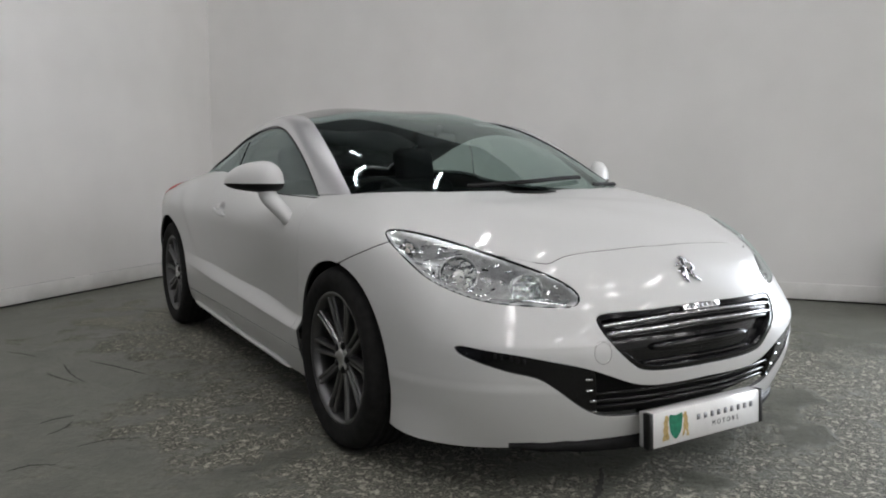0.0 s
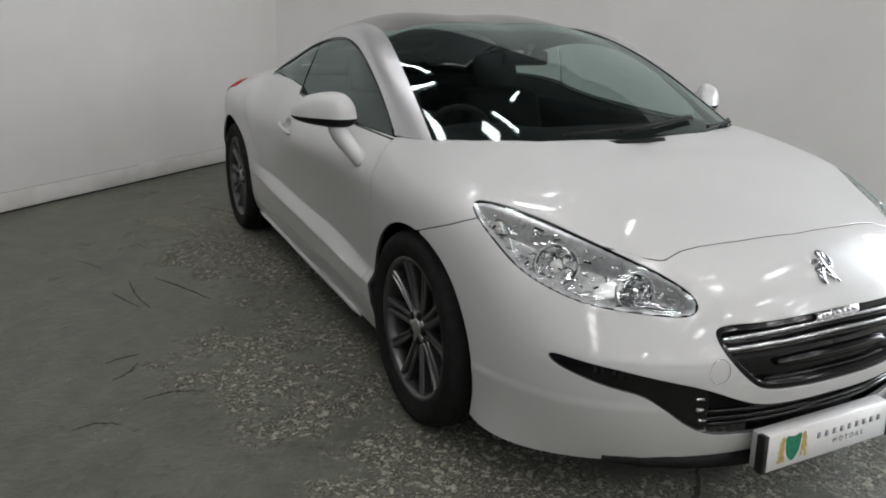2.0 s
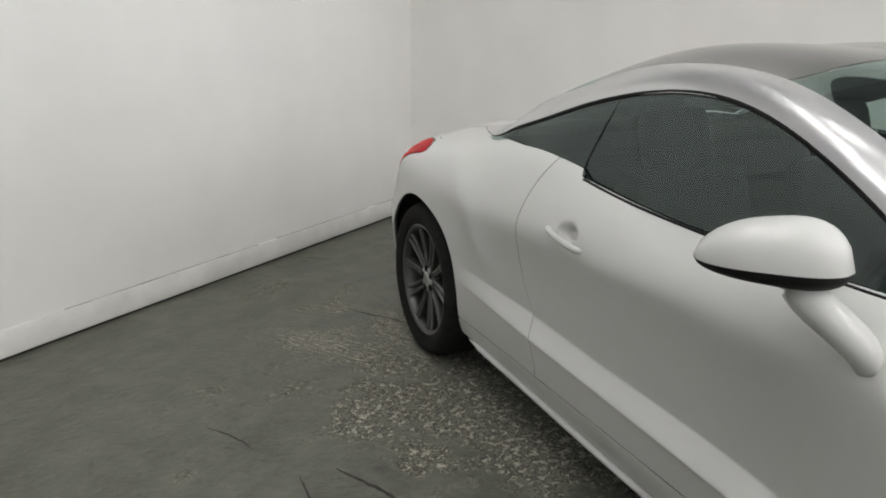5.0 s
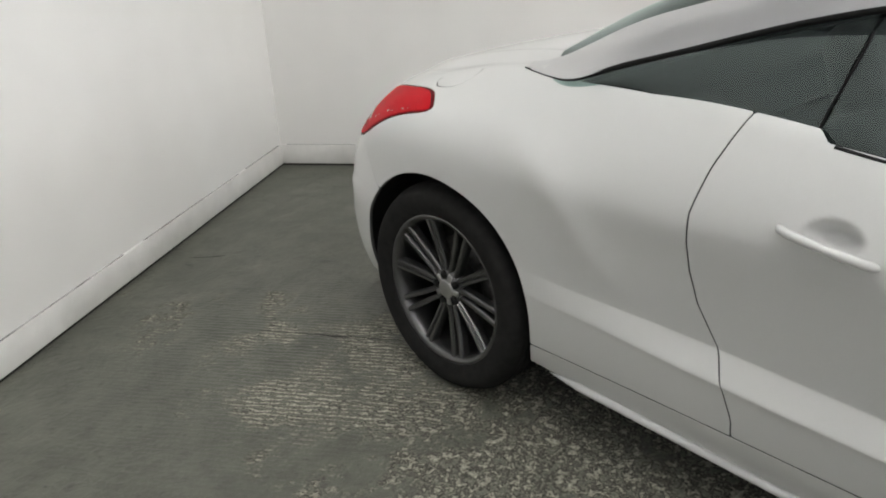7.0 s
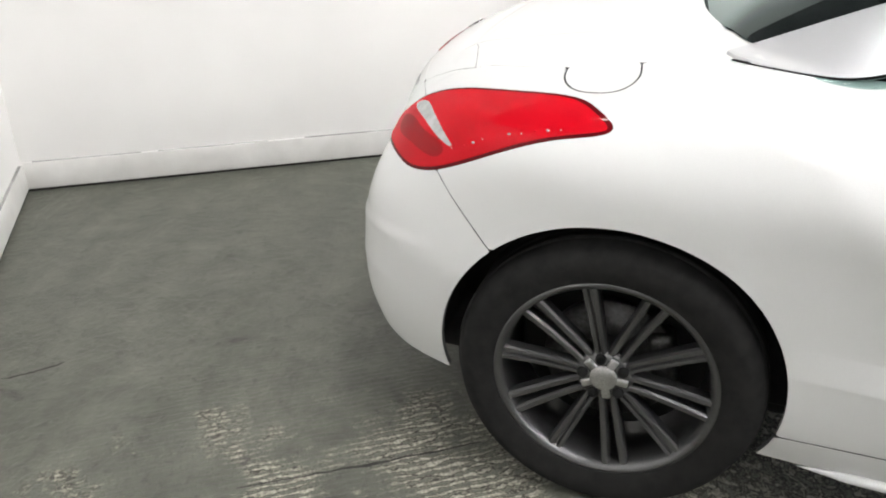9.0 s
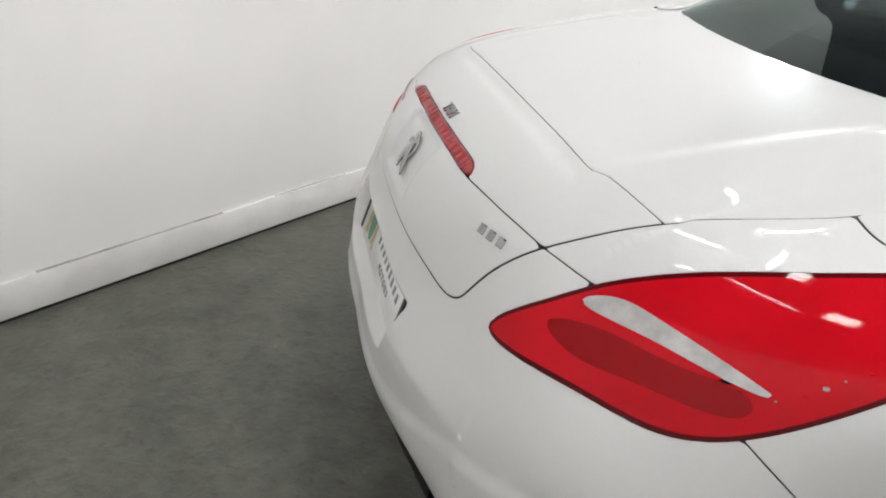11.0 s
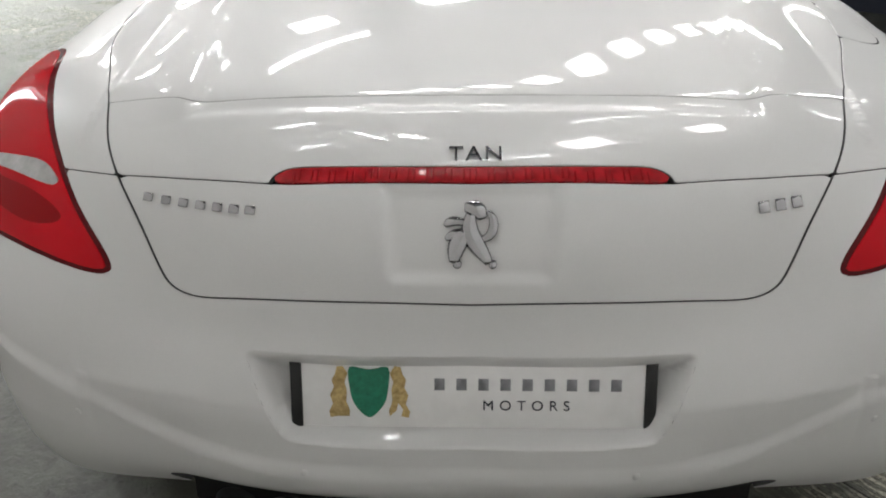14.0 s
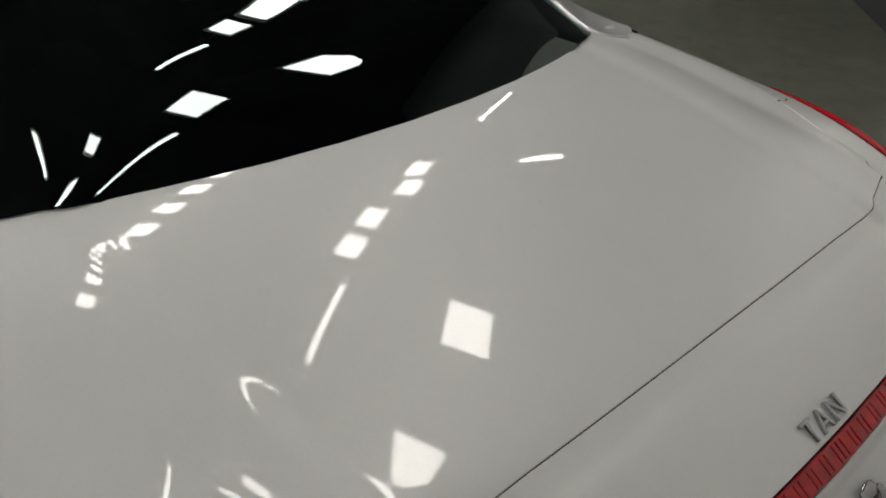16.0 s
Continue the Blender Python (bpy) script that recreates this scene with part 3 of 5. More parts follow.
# Rails of the cabin, from the screen's foot over the roof to the rear glass's foot
STATION_CABIN = [
    # foot of the side glass
    [(.776, .88, .888), (.782, .70, .89), (.785, .45, .895), (.788, .2, .90), (.788, -.1, .91), (.775, -.4, .955), (.755, -.65, .975), (.736, -.85, .978), (.742, -.968, .968), (.712, -1.132, .966)],
    # head of the side glass
    [(.775, .89, .912), (.750, .705, 1.03), (.722, .46, 1.15), (.69, .2, 1.215), (.68, -.1, 1.212), (.695, -.4, 1.155), (.71, -.65, 1.083), (.729, -.84, 1.027), (.732, -.968, .992), (.674, -1.162, .998)],
    # inner edge of the arch
    [(.708, 1.075, .915), (.668, .82, 1.05), (.62, .53, 1.18), (.57, .25, 1.260), (.55, -.08, 1.285), (.55, -.4, 1.25), (.565, -.68, 1.175), (.573, -.90, 1.105), (.567, -1.105, 1.016), (.645, -1.178, 1.001)],
    # crest of the bubble
    [(.385, 1.25, .93), (.358, .96, 1.075), (.34, .62, 1.205), (.32, .28, 1.296), (.31, -.08, 1.337), (.30, -.4, 1.321), (.30, -.68, 1.255), (.31, -.92, 1.165), (.31, -1.09, 1.092), (.30, -1.232, .996)],
    # middle
    [(0, 1.32, .935), (0, 1.01, 1.08), (0, .65, 1.21), (0, .29, 1.298), (0, -.08, 1.332), (0, -.4, 1.312), (0, -.68, 1.243), (0, -.93, 1.155), (0, -1.11, 1.085), (0, -1.262, .999)],
]
plain_body = Loft(STATION_SIDE, False, False, False)
plain_kv = plain_body.kv


def rail_between(k, f):
    """A rail f of the way from rail k to the next on the smooth surface."""
    w = spline_basis(plain_kv, [plain_kv[k] + f * (plain_kv[k + 1] - plain_kv[k])])[0]
    return np.einsum("k,kic->ic", w, plain_body.r)


# two rails keep the crease above the ledge along the doors tight
ledge_rail, hollow_rail, middle_rail = (np.array(STATION_SIDE[k]) for k in (2, 3, 4))
under_crease, over_crease = rail_between(2, .72), rail_between(3, .10)
tight = np.array([0] * 7 + [.3, 1, 1, 1, 1] + [0] * 6)[:, None]
under_crease += tight * (ledge_rail + (hollow_rail - ledge_rail) * .78 - under_crease)
over_crease += tight * (hollow_rail + (middle_rail - hollow_rail) * (-.03, .05, .055) - over_crease)
low_rail = np.array(STATION_SIDE[1])
under_ledge = rail_between(1, .86)
under_ledge += tight * (ledge_rail + (low_rail - ledge_rail) * .10 - under_ledge)
STATION_SIDE.insert(4, over_crease)
STATION_SIDE.insert(3, under_crease)
STATION_SIDE.insert(2, under_ledge)
BODY = Loft(STATION_SIDE, True, True, True)
CABIN = Loft(STATION_CABIN, False, False, False)

# ---- cutting panels out of a surface ----
def cut(p, n, d):
    """The part of a grid surface where d is below nought, cut true along its edge: places, normals, faces."""
    nu, nv = d.shape
    inside = d < 0
    ids = np.arange(nu * nv).reshape(nu, nv)
    corners = np.stack([ids[:-1, :-1], ids[:-1, 1:], ids[1:, 1:], ids[1:, :-1]], -1).reshape(-1, 4)
    flat, fp, fn = inside.ravel(), p.reshape(-1, 3), n.reshape(-1, 3)
    fd = d.ravel()
    count = flat[corners].sum(1)
    used, verts, norms, faces, extra = {}, [], [], [], {}

    def vert(i):
        if i not in used:
            used[i] = len(verts)
            verts.append(fp[i])
            norms.append(fn[i])
        return used[i]

    def between(a, b):
        key = (a, b) if a < b else (b, a)
        if key not in extra:
            s = fd[a] / (fd[a] - fd[b])
            s = min(max(s, 0.02), 0.98)
            extra[key] = len(verts)
            verts.append(fp[a] + s * (fp[b] - fp[a]))
            w = fn[a] + s * (fn[b] - fn[a])
            norms.append(w / (np.linalg.norm(w) + 1e-12))
        return extra[key]

    for quad in corners[count == 4]:
        faces.append([vert(int(i)) for i in quad])
    for quad in corners[(count > 0) & (count < 4)]:
        out = []
        for k in range(4):
            a, b = int(quad[k]), int(quad[(k + 1) % 4])
            if flat[a]:
                out.append(vert(a))
            if flat[a] != flat[b]:
                out.append(between(a, b))
        if len(out) > 2:
            faces.append(out)
    return np.array(verts).reshape(-1, 3), np.array(norms).reshape(-1, 3), faces


def sheet(name, piece, mat, parent, label="", rim=0.012, both=False, left=False, lift=0.0):
    """A panel from a cut piece, its edge turned in by rim. both: with its mirror image, as one; left: the mirror image alone."""
    v, n, f = piece
    if len(f) == 0:
        return None
    v = v + n * lift
    edges = {}
    for face in f:
        for a, b in zip(face, face[1:] + face[:1]):
            edges[(a, b)] = edges.get((a, b), 0) + 1
    border = [(a, b) for a, b in edges if (b, a) not in edges and not (abs(v[a][0]) < 2e-4 and abs(v[b][0]) < 2e-4)]
    verts, norms, faces = list(v), list(n), [list(x) for x in f]
    plain = len(faces)
    if rim:
        across = {}
        for a, b in border:
            out = np.cross(v[b] - v[a], n[a])
            out = out / (np.linalg.norm(out) + 1e-12)
            for k in (a, b):
                across[k] = across.get(k, 0) + out
        made = {}
        for k, out in across.items():
            out = out / (np.linalg.norm(out) + 1e-12)
            made[k] = len(verts)
            round_n = (n[k] + out) / np.linalg.norm(n[k] + out)
            verts += [v[k], v[k] + out * 0.0012 - n[k] * 0.0015, v[k] + out * 0.0012 - n[k] * rim]
            norms += [n[k], round_n, out]
        for a, b in border:
            for s in (0, 1):
                faces.append([made[b] + s, made[a] + s, made[a] + s + 1, made[b] + s + 1])
    deep = [k >= plain and (k - plain) % 2 == 1 for k in range(len(faces))]
    verts, norms = np.array(verts), np.array(norms)
    flip = np.array([-1, 1, 1])
    if left:
        verts, norms, faces = verts * flip, norms * flip, [x[::-1] for x in faces]
    if both:
        k = len(verts)
        centre = np.abs(verts[:, 0]) < 2e-4
        other = np.where(centre, np.arange(k), np.arange(k) + k)
        norms[centre, 0] = 0
        faces = faces + [[int(other[i]) for i in x[::-1]] for x in faces]
        deep = deep + deep
        verts, norms = np.concatenate([verts, verts * flip]), np.concatenate([norms, norms * flip])
    me = bpy.data.meshes.new(name)
    me.from_pydata(verts.tolist(), [], faces)
    me.update()
    me.shade_smooth()
    norms /= np.linalg.norm(norms, axis=1, keepdims=True) + 1e-12
    me.normals_split_custom_set_from_vertices(norms.tolist())
    ob = finish(name, me, mat, parent, label, smooth=False)
    if mat == WHITE_PAINT:                # the turned-in edge of a panel is coloured dark as the joint's shade
        me.materials.append(JOINT_SHADE)
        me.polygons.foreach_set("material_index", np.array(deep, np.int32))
    return ob


def inside_line(points, a, b):
    """Signed distance of places (a, b) to a closed line, below nought inside."""
    q = np.array(points, float)
    best, wind = np.full(a.shape, 1e9), np.zeros(a.shape, bool)
    for (x0, y0), (x1, y1) in zip(q, np.roll(q, -1, 0)):
        dx, dy = x1 - x0, y1 - y0
        s = np.clip(((a - x0) * dx + (b - y0) * dy) / (dx * dx + dy * dy + 1e-12), 0, 1)
        best = np.minimum(best, np.hypot(a - x0 - s * dx, b - y0 - s * dy))
        if y0 != y1:
            wind ^= ((y0 > b) != (y1 > b)) & (a < (x1 - x0) * (b - y0) / (y1 - y0) + x0)
    return np.where(wind, -best, best)


def flat_on(outline, ahead, up=(0, 0, 1)):
    """Axes of a plane seen along -ahead, and an outline of 3D points laid on it."""
    ahead = np.array(ahead, float) / np.linalg.norm(ahead)
    right = np.cross(up, ahead)
    right /= np.linalg.norm(right)
    over = np.cross(ahead, right)
    q = np.array(outline, float)
    return right, over, np.stack([q @ right, q @ over], 1)


def curve_at(points, at):
    """A broken line's second value over its first."""
    q = np.array(sorted(points), float)
    return np.interp(at, q[:, 0], q[:, 1])


# ---- the car's body ----
car = thing("car", "white two-door coupe with silver roof arches parked on the floor", "car")
GAP = 0.0030
US = np.linspace(0, 1, 600)
VS = np.unique(np.concatenate([np.linspace(0, 1, 250), np.linspace(BODY.rail_after(1.7), BODY.rail_after(3.2), 64)]))
BP, BN = BODY.grid(US, VS)
BP[0, :, 0] = BP[-1, :, 0] = 0
BP[:, -1, 0] = 0


def dent(d, depth, soft):
    """A hollow of that depth inside d < 0, its edge soft metres wide."""
    s = np.clip(-d / soft, 0, 1)
    return depth * s * s * (3 - 2 * s)


def normals_of(p):
    n = -np.cross(np.gradient(p, axis=0), np.gradient(p, axis=1))
    return n / (np.linalg.norm(n, axis=2, keepdims=True) + 1e-12)


ease = lambda a: np.clip(a, 0, 1) ** 2 * (3 - 2 * np.clip(a, 0, 1))
# the boot deck dips towards the rear window, and its middle is one evenly drawn sheet
deck = (BP[..., 2] > .9) & (BP[..., 1] < -.95)
BP[..., 2] -= np.where(deck, .014 * ease((.685 - BP[..., 0]) / .10) * ease((BP[..., 1] + 1.70) / .30), 0)
even = lambda p: np.stack([p[..., 0] * 0 + 1, p[..., 1], p[..., 1] ** 2, p[..., 0] ** 2, p[..., 0] ** 2 * p[..., 1], p[..., 1] ** 3, p[..., 0] ** 4], -1)
core = deck & (BP[..., 0] < .47) & (BP[..., 1] > -1.74)
drawn = even(BP) @ np.linalg.lstsq(even(BP[core]), BP[core][:, 2], rcond=None)[0]
BP[..., 2] += np.where(deck, ease((.56 - BP[..., 0]) / .12) * ease((BP[..., 1] + 1.80) / .10) * (drawn - BP[..., 2]), 0)
along = np.minimum((BP[..., 1] + 1.72) / .57, 1)
along = np.where(along > 0, along * (1 - along), along * np.exp(6 * along))
BP[..., 2] += np.where(BP[..., 1] < -.95, .036 * along * ease((.6 - BP[..., 0]) / .12) * ease((BP[..., 2] - .84) / .07), 0)
deck = (BP[..., 2] > .83) & (BP[..., 1] < -.95)
BN = np.where(deck[..., None], normals_of(BP), BN)
hollow = dent(np.where(BP[..., 0] > .7, np.hypot((BP[..., 1] + .192) / .060, (BP[..., 2] - .806) / .034) * .034 - .034, 1), .030, .020)
hollow += dent(np.where(BP[..., 1] < -1.7, np.maximum(np.abs(BP[..., 0]) - .115 - .12 * (BP[..., 2] - .74), np.maximum(BP[..., 2] - .866, .747 - BP[..., 2])), 1), .008, .018)
ridge = np.interp(np.abs(BP[..., 0]), [0, .30, .42, .60, .80, .95], [.478, .482, .500, .560, .600, .62]) - BP[..., 2]
hollow -= dent(np.where((BP[..., 1] < -1.66) & (BP[..., 2] < .66), -ridge, 1), .007, .034) * np.clip((-1.66 - BP[..., 1]) / .12, 0, 1)
# the haunch swells round the rear wheel and falls away to the door
reach = np.hypot(BP[..., 1] + 1.306, BP[..., 2] - .335)
swell = -.009 * np.exp(-((reach - .61) / .055) ** 2) + .004 * np.exp(-((reach - .745) / np.where(reach < .745, .07, .32)) ** 2)
hollow += swell * ease((BP[..., 1] + 1.38) / .25) * ease((BP[..., 2] - .50) / .15) * ease((.985 - BP[..., 2]) / .07) * (BP[..., 0] > .7)
# the front bumper's chin stands out below the lamp blades
hollow -= dent(np.where(BP[..., 1] > 1.5, BP[..., 2] - .392, 1), .005, .034) * ease((BP[..., 0] - .42) / .16) * ease((BP[..., 1] - 1.62) / .14)
# the tail stands full round its lamps and under the spoiler lip, and the rear wheel's arch flares
full = ease((-1.58 - BP[..., 1]) / .20) * ease((BP[..., 2] - .50) / .14) * ease((.945 - BP[..., 2]) / .12)
hollow -= .015 * full
hollow -= .011 * ease((-1.02 - BP[..., 1]) / .22) * (1 - full) * ease((BP[..., 2] - .42) / .22) * ease((.955 - BP[..., 2]) / .09) * (BP[..., 0] > .60)
# the boot lid's middle lies a little lower than its sides
over = -BP[..., 1] - BP[..., 2]
basin = np.maximum(np.abs(BP[..., 0]) - np.interp(over, [.1, .8], [.505, .445]), np.maximum(over - .885, BP[..., 1] + .9))
hollow += dent(np.where(BP[..., 2] > .85, basin, 1), .005, .040)
BP = BP - BN * hollow[..., None]
BP[0, :, 0] = BP[-1, :, 0] = 0
BP[:, -1, 0] = 0
BN = np.where((np.abs(np.gradient(hollow)[0]) + np.abs(np.gradient(hollow)[1]) > 1e-7)[..., None], normals_of(BP), BN)
for spot, lean in (((0, -1.5, .985), (0, -.19, .98)), ((0, 1.70, .865), (0, .21, .98))):      # where the rails' ends meet on the middle line
    w = np.clip(1.4 - np.linalg.norm(BP - np.array(spot), axis=2) / .05, 0, 1)[..., None]
    BN = BN * (1 - w) + np.array(lean) * w
    BN /= np.linalg.norm(BN, axis=2, keepdims=True) + 1e-12
X, Y, Z = BP[..., 0], BP[..., 1], BP[..., 2]
VV = np.broadcast_to(VS, X.shape)
Q = -Y - Z                                     # runs back and down over the boot

FRONT_HUB, REAR_HUB = (1.315, 0.335), (-1.306, 0.335)
arch_front = np.hypot((Y - 1.318) / 0.385, (Z - 0.335) / 0.358) * 0.36 - 0.36
arch_rear = np.hypot((Y + 1.311) / 0.371, (Z - 0.352) / 0.362) * 0.36 - 0.36
arches = np.minimum(arch_front, arch_rear)     # below nought inside the openings
arches = np.where(VV > BODY.rail_after(6.2), 1.0, arches)

CABIN_FOOT = [(0, 1.312), (.385, 1.255), (.60, 1.17), (.710, 1.085), (.772, .90), (.781, .885), (.797, .45), (.801, 0), (.800, -.262), (.779, -.288), (.776, -.4), (.765, -.68), (.743, -.86),
              (.727, -.965), (.712, -1.04), (.695, -1.075), (.66, -1.10), (.62, -1.106), (.566, -1.120), (.543, -1.137), (.516, -1.151), (.475, -1.169), (.434, -1.184), (.37, -1.204), (.309, -1.219), (.232, -1.233), (.12, -1.244), (0, -1.248), (-.3, -1.2), (-.3, 1.3)]
cabin = np.where(VV > BODY.rail_after(5.3), inside_line(CABIN_FOOT, X, Y), 1.0)

HEADLAMP = smooth_line([(.803, 1.546, .815), (.727, 1.627, .811), (.618, 1.818, .766), (.535, 1.966, .723), (.486, 2.034, .695), (.436, 2.097, .648), (.440, 2.112, .622), (.475, 2.108, .609), (.560, 2.059, .611),
                        (.665, 1.975, .620), (.737, 1.895, .644), (.79, 1.80, .683), (.819, 1.669, .752)], 8, True)
hr, ho, hq = flat_on(HEADLAMP, (.72, .66, .2))
headlamp = np.where((Y > 1.4) & (VV < BODY.rail_after(6.7)), inside_line(hq, BP @ hr, BP @ ho), 1.0)

TAIL = smooth_line([(.546, -1.936, .731), (.600, -1.868, .806), (.648, -1.80, .856), (.706, -1.702, .895), (.765, -1.580, .918), (.803, -1.445, .926), (.838, -1.388, .912), (.871, -1.354, .890),
                    (.882, -1.43, .867), (.89, -1.524, .840), (.881, -1.620, .797), (.851, -1.718, .753), (.805, -1.788, .738), (.698, -1.862, .737)], 8, True)
tr_, to_, tq = flat_on(TAIL, (.72, -.62, .3))
tail = np.where(Y < -1.2, inside_line(tq, BP @ tr_, BP @ to_), 1.0)

GRILLE = smooth_line([(-.404, .577), (-.30, .588), (0, .592), (.30, .588), (.404, .577), (.406, .552), (.376, .498), (.308, .433), (.258, .411), (0, .402), (-.258, .411), (-.308, .433), (-.376, .498), (-.406, .552)], 6, True)
front = Y > 1.6
grille = np.where(front, inside_line(GRILLE, X, Z), 1.0)
INTAKE = smooth_line([(0, .355), (.20, .355), (.283, .365), (.352, .388), (.452, .427), (.56, .455), (.656, .476), (.737, .489), (.777, .492), (.776, .478), (.742, .454), (.66, .424), (.60, .408), (.54, .369), (.48, .322), (.42, .285), (.36, .268), (.2, .260), (0, .260)], 6)
intake = np.where(front, inside_line(np.concatenate([INTAKE, [(-.2, .26), (-.2, .355)]]), X, Z), 1.0)

# dividing lines
bonnet_front = 1.0 * (curve_at([(0, 2.024), (.20, 2.010), (.34, 1.992), (.40, 1.988), (.456, 1.996), (.49, 1.990), (.532, 1.966), (.60, 1.885), (.70, 1.74), (.80, 1.57), (1, 1.4)], X) - Y)
bonnet_side = X - curve_at([(.8, .770), (1.0, .775), (1.25, .793), (1.45, .795), (1.568, .800), (1.7, .74), (2.2, .3)], Y)
# its side edges close tight against the wings
bonnet_open = np.maximum(np.maximum(-bonnet_front, bonnet_side - .0022), np.maximum(0.9 - Y, BODY.rail_after(5.35) - VV))
bonnet = np.maximum(np.maximum(-bonnet_front, bonnet_side), np.maximum(0.9 - Y, BODY.rail_after(5.35) - VV))
wing_line = Z - curve_at([(1.30, .67), (1.394, .699), (1.531, .749), (1.597, .78), (1.7, .84)], Y)
bumper_front = np.maximum(np.maximum(wing_line, 1.318 - Y), -bonnet)
bumper_front = np.maximum(bumper_front, np.where(VV > BODY.rail_after(6.0), 1, -1) * 0.02)
bumper_front = np.minimum(bumper_front, np.maximum(np.maximum(-bonnet, 1.88 - Y), VV - BODY.rail_after(6.8)))
door_front = Y - curve_at([(0, .80), (.20, .825), (.30, .855), (.40, .885), (.50, .910), (.60, .938), (.697, .957), (.76, .962), (.827, .952), (.87, .925), (.901, .90), (.95, .86)], Z)
door_rear = curve_at([(0, -.34), (.33, -.345), (.403, -.369), (.465, -.397), (.577, -.46), (.65, -.481), (.714, -.488), (.788, -.488), (.88, -.467), (.974, -.432), (1.05, -.40)], Z) - Y
door_low = .285 - Z
door = np.maximum(np.maximum(door_front, door_rear), door_low)
sill = np.maximum(np.maximum(Z - .285, Y - 1.35), -1.30 - Y)
sill = np.maximum(sill, VV - BODY.rail_after(1.6))
lid_x = X - curve_at([(0, .60), (.17, .628), (.25, .655), (.35, .672), (.45, .672), (.54, .664), (.67, .626), (.806, .588), (.92, .560), (1.007, .530), (1.112, .488), (1.17, .462), (1.198, .443), (1.22, .415), (1.235, .37), (1.26, .25), (1.4, .0)], Q)
LID = smooth_line([(.60, 0), (.628, .17), (.655, .25), (.672, .35), (.672, .45), (.664, .54), (.626, .67), (.588, .806), (.560, .92), (.530, 1.007), (.488, 1.112), (.468, 1.170), (.456, 1.205), (.440, 1.238), (.405, 1.262), (.34, 1.272), (.225, 1.282), (0, 1.290)], 6)
lid_all = np.where(Y < -1.0, np.maximum(inside_line(np.concatenate([LID, [(-.3, 1.290), (-.3, 0)]]), X, Q), Y + 1.02), 1.0)
spoiler_front = curve_at([(0, .822), (.30, .823), (.41, .827), (.432, .824), (.462, .809), (.50, .804), (.60, .795)], X) - Q
spoiler_rear = Q - curve_at([(0, 1.058), (.28, 1.054), (.42, 1.03), (.535, 1.006), (.60, .985), (.7, .95)], X)
spoiler = np.maximum(np.maximum(spoiler_front, spoiler_rear), lid_all)
boot_deck = np.maximum(lid_all, -spoiler_front)
boot_face = np.maximum(lid_all, -spoiler_rear)
flap = inside_line(smooth_line([(-1.479, .66), (-1.478, .708), (-1.453, .752), (-1.408, .770), (-1.351, .761), (-1.324, .718), (-1.328, .665), (-1.335, .60), (-1.46, .60)], 6, True), Y, X)
flap = np.where(VV > BODY.rail_after(5.6), np.maximum(flap, -lid_x), 1.0)
bumper_rear_line = Z - curve_at([(-2.2, .95), (-1.80, .86), (-1.626, .791), (-1.528, .752), (-1.415, .695), (-1.3, .64)], Y)
bumper_rear = np.maximum(np.maximum(bumper_rear_line, Y + 1.311), np.maximum(-lid_all, -spoiler_rear))
PLATE_BAY = smooth_line([(-.325, .640), (-.31, .648), (.31, .648), (.325, .640), (.290, .545), (.275, .520), (.25, .512), (-.25, .512), (-.275, .520), (-.290, .545)], 6, True)
plate_bay = np.where(Y < -1.7, inside_line(PLATE_BAY, X, Z), 1.0)
OUTLET = smooth_line([(0, .372), (.26, .376), (.40, .388), (.465, .390), (.495, .368), (.475, .33), (.41, .295), (0, .295)], 6)
outlet = np.where(Y < -1.7, inside_line(np.concatenate([OUTLET, [(-.2, .295), (-.2, .372)]]), X, Z), 1.0)
BRAKE_BAR = smooth_line([(0, 1.022), (.20, 1.019), (.245, 1.019), (.268, 1.027), (.282, 1.047), (.20, 1.056), (0, 1.060)], 5)
brake_bar = np.where(Y < -1.6, inside_line(np.concatenate([BRAKE_BAR, [(-.2, 1.06), (-.2, 1.022)]]), X, Q), 1.0)

free = np.maximum(-arches, -cabin)             # body stands where this is below nought
free = np.maximum(free, np.maximum(-headlamp, -tail) + GAP)


def body_cut(*regions, without=(), gap=GAP):
    d = free
    for r in regions:
        d = np.maximum(d, r + gap)
    for r in without:
        d = np.maximum(d, -r + gap)
    return cut(BP, BN, d)


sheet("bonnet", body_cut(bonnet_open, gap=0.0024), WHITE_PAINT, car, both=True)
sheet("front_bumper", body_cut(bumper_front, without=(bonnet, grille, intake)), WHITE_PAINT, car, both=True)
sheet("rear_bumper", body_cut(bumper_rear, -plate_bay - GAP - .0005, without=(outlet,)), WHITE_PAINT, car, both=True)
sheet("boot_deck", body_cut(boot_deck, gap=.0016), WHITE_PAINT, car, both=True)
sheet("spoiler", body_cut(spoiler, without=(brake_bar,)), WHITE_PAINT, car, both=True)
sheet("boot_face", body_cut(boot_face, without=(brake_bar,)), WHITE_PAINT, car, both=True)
wing = np.maximum(-(door_front), -bumper_front)
wing = np.maximum(wing, -bonnet - GAP + .0002)
wing = np.maximum(wing, .75 - Y)
quarter = np.maximum(np.maximum(-door_rear, -bumper_rear), np.maximum(-lid_all, Y + .2))
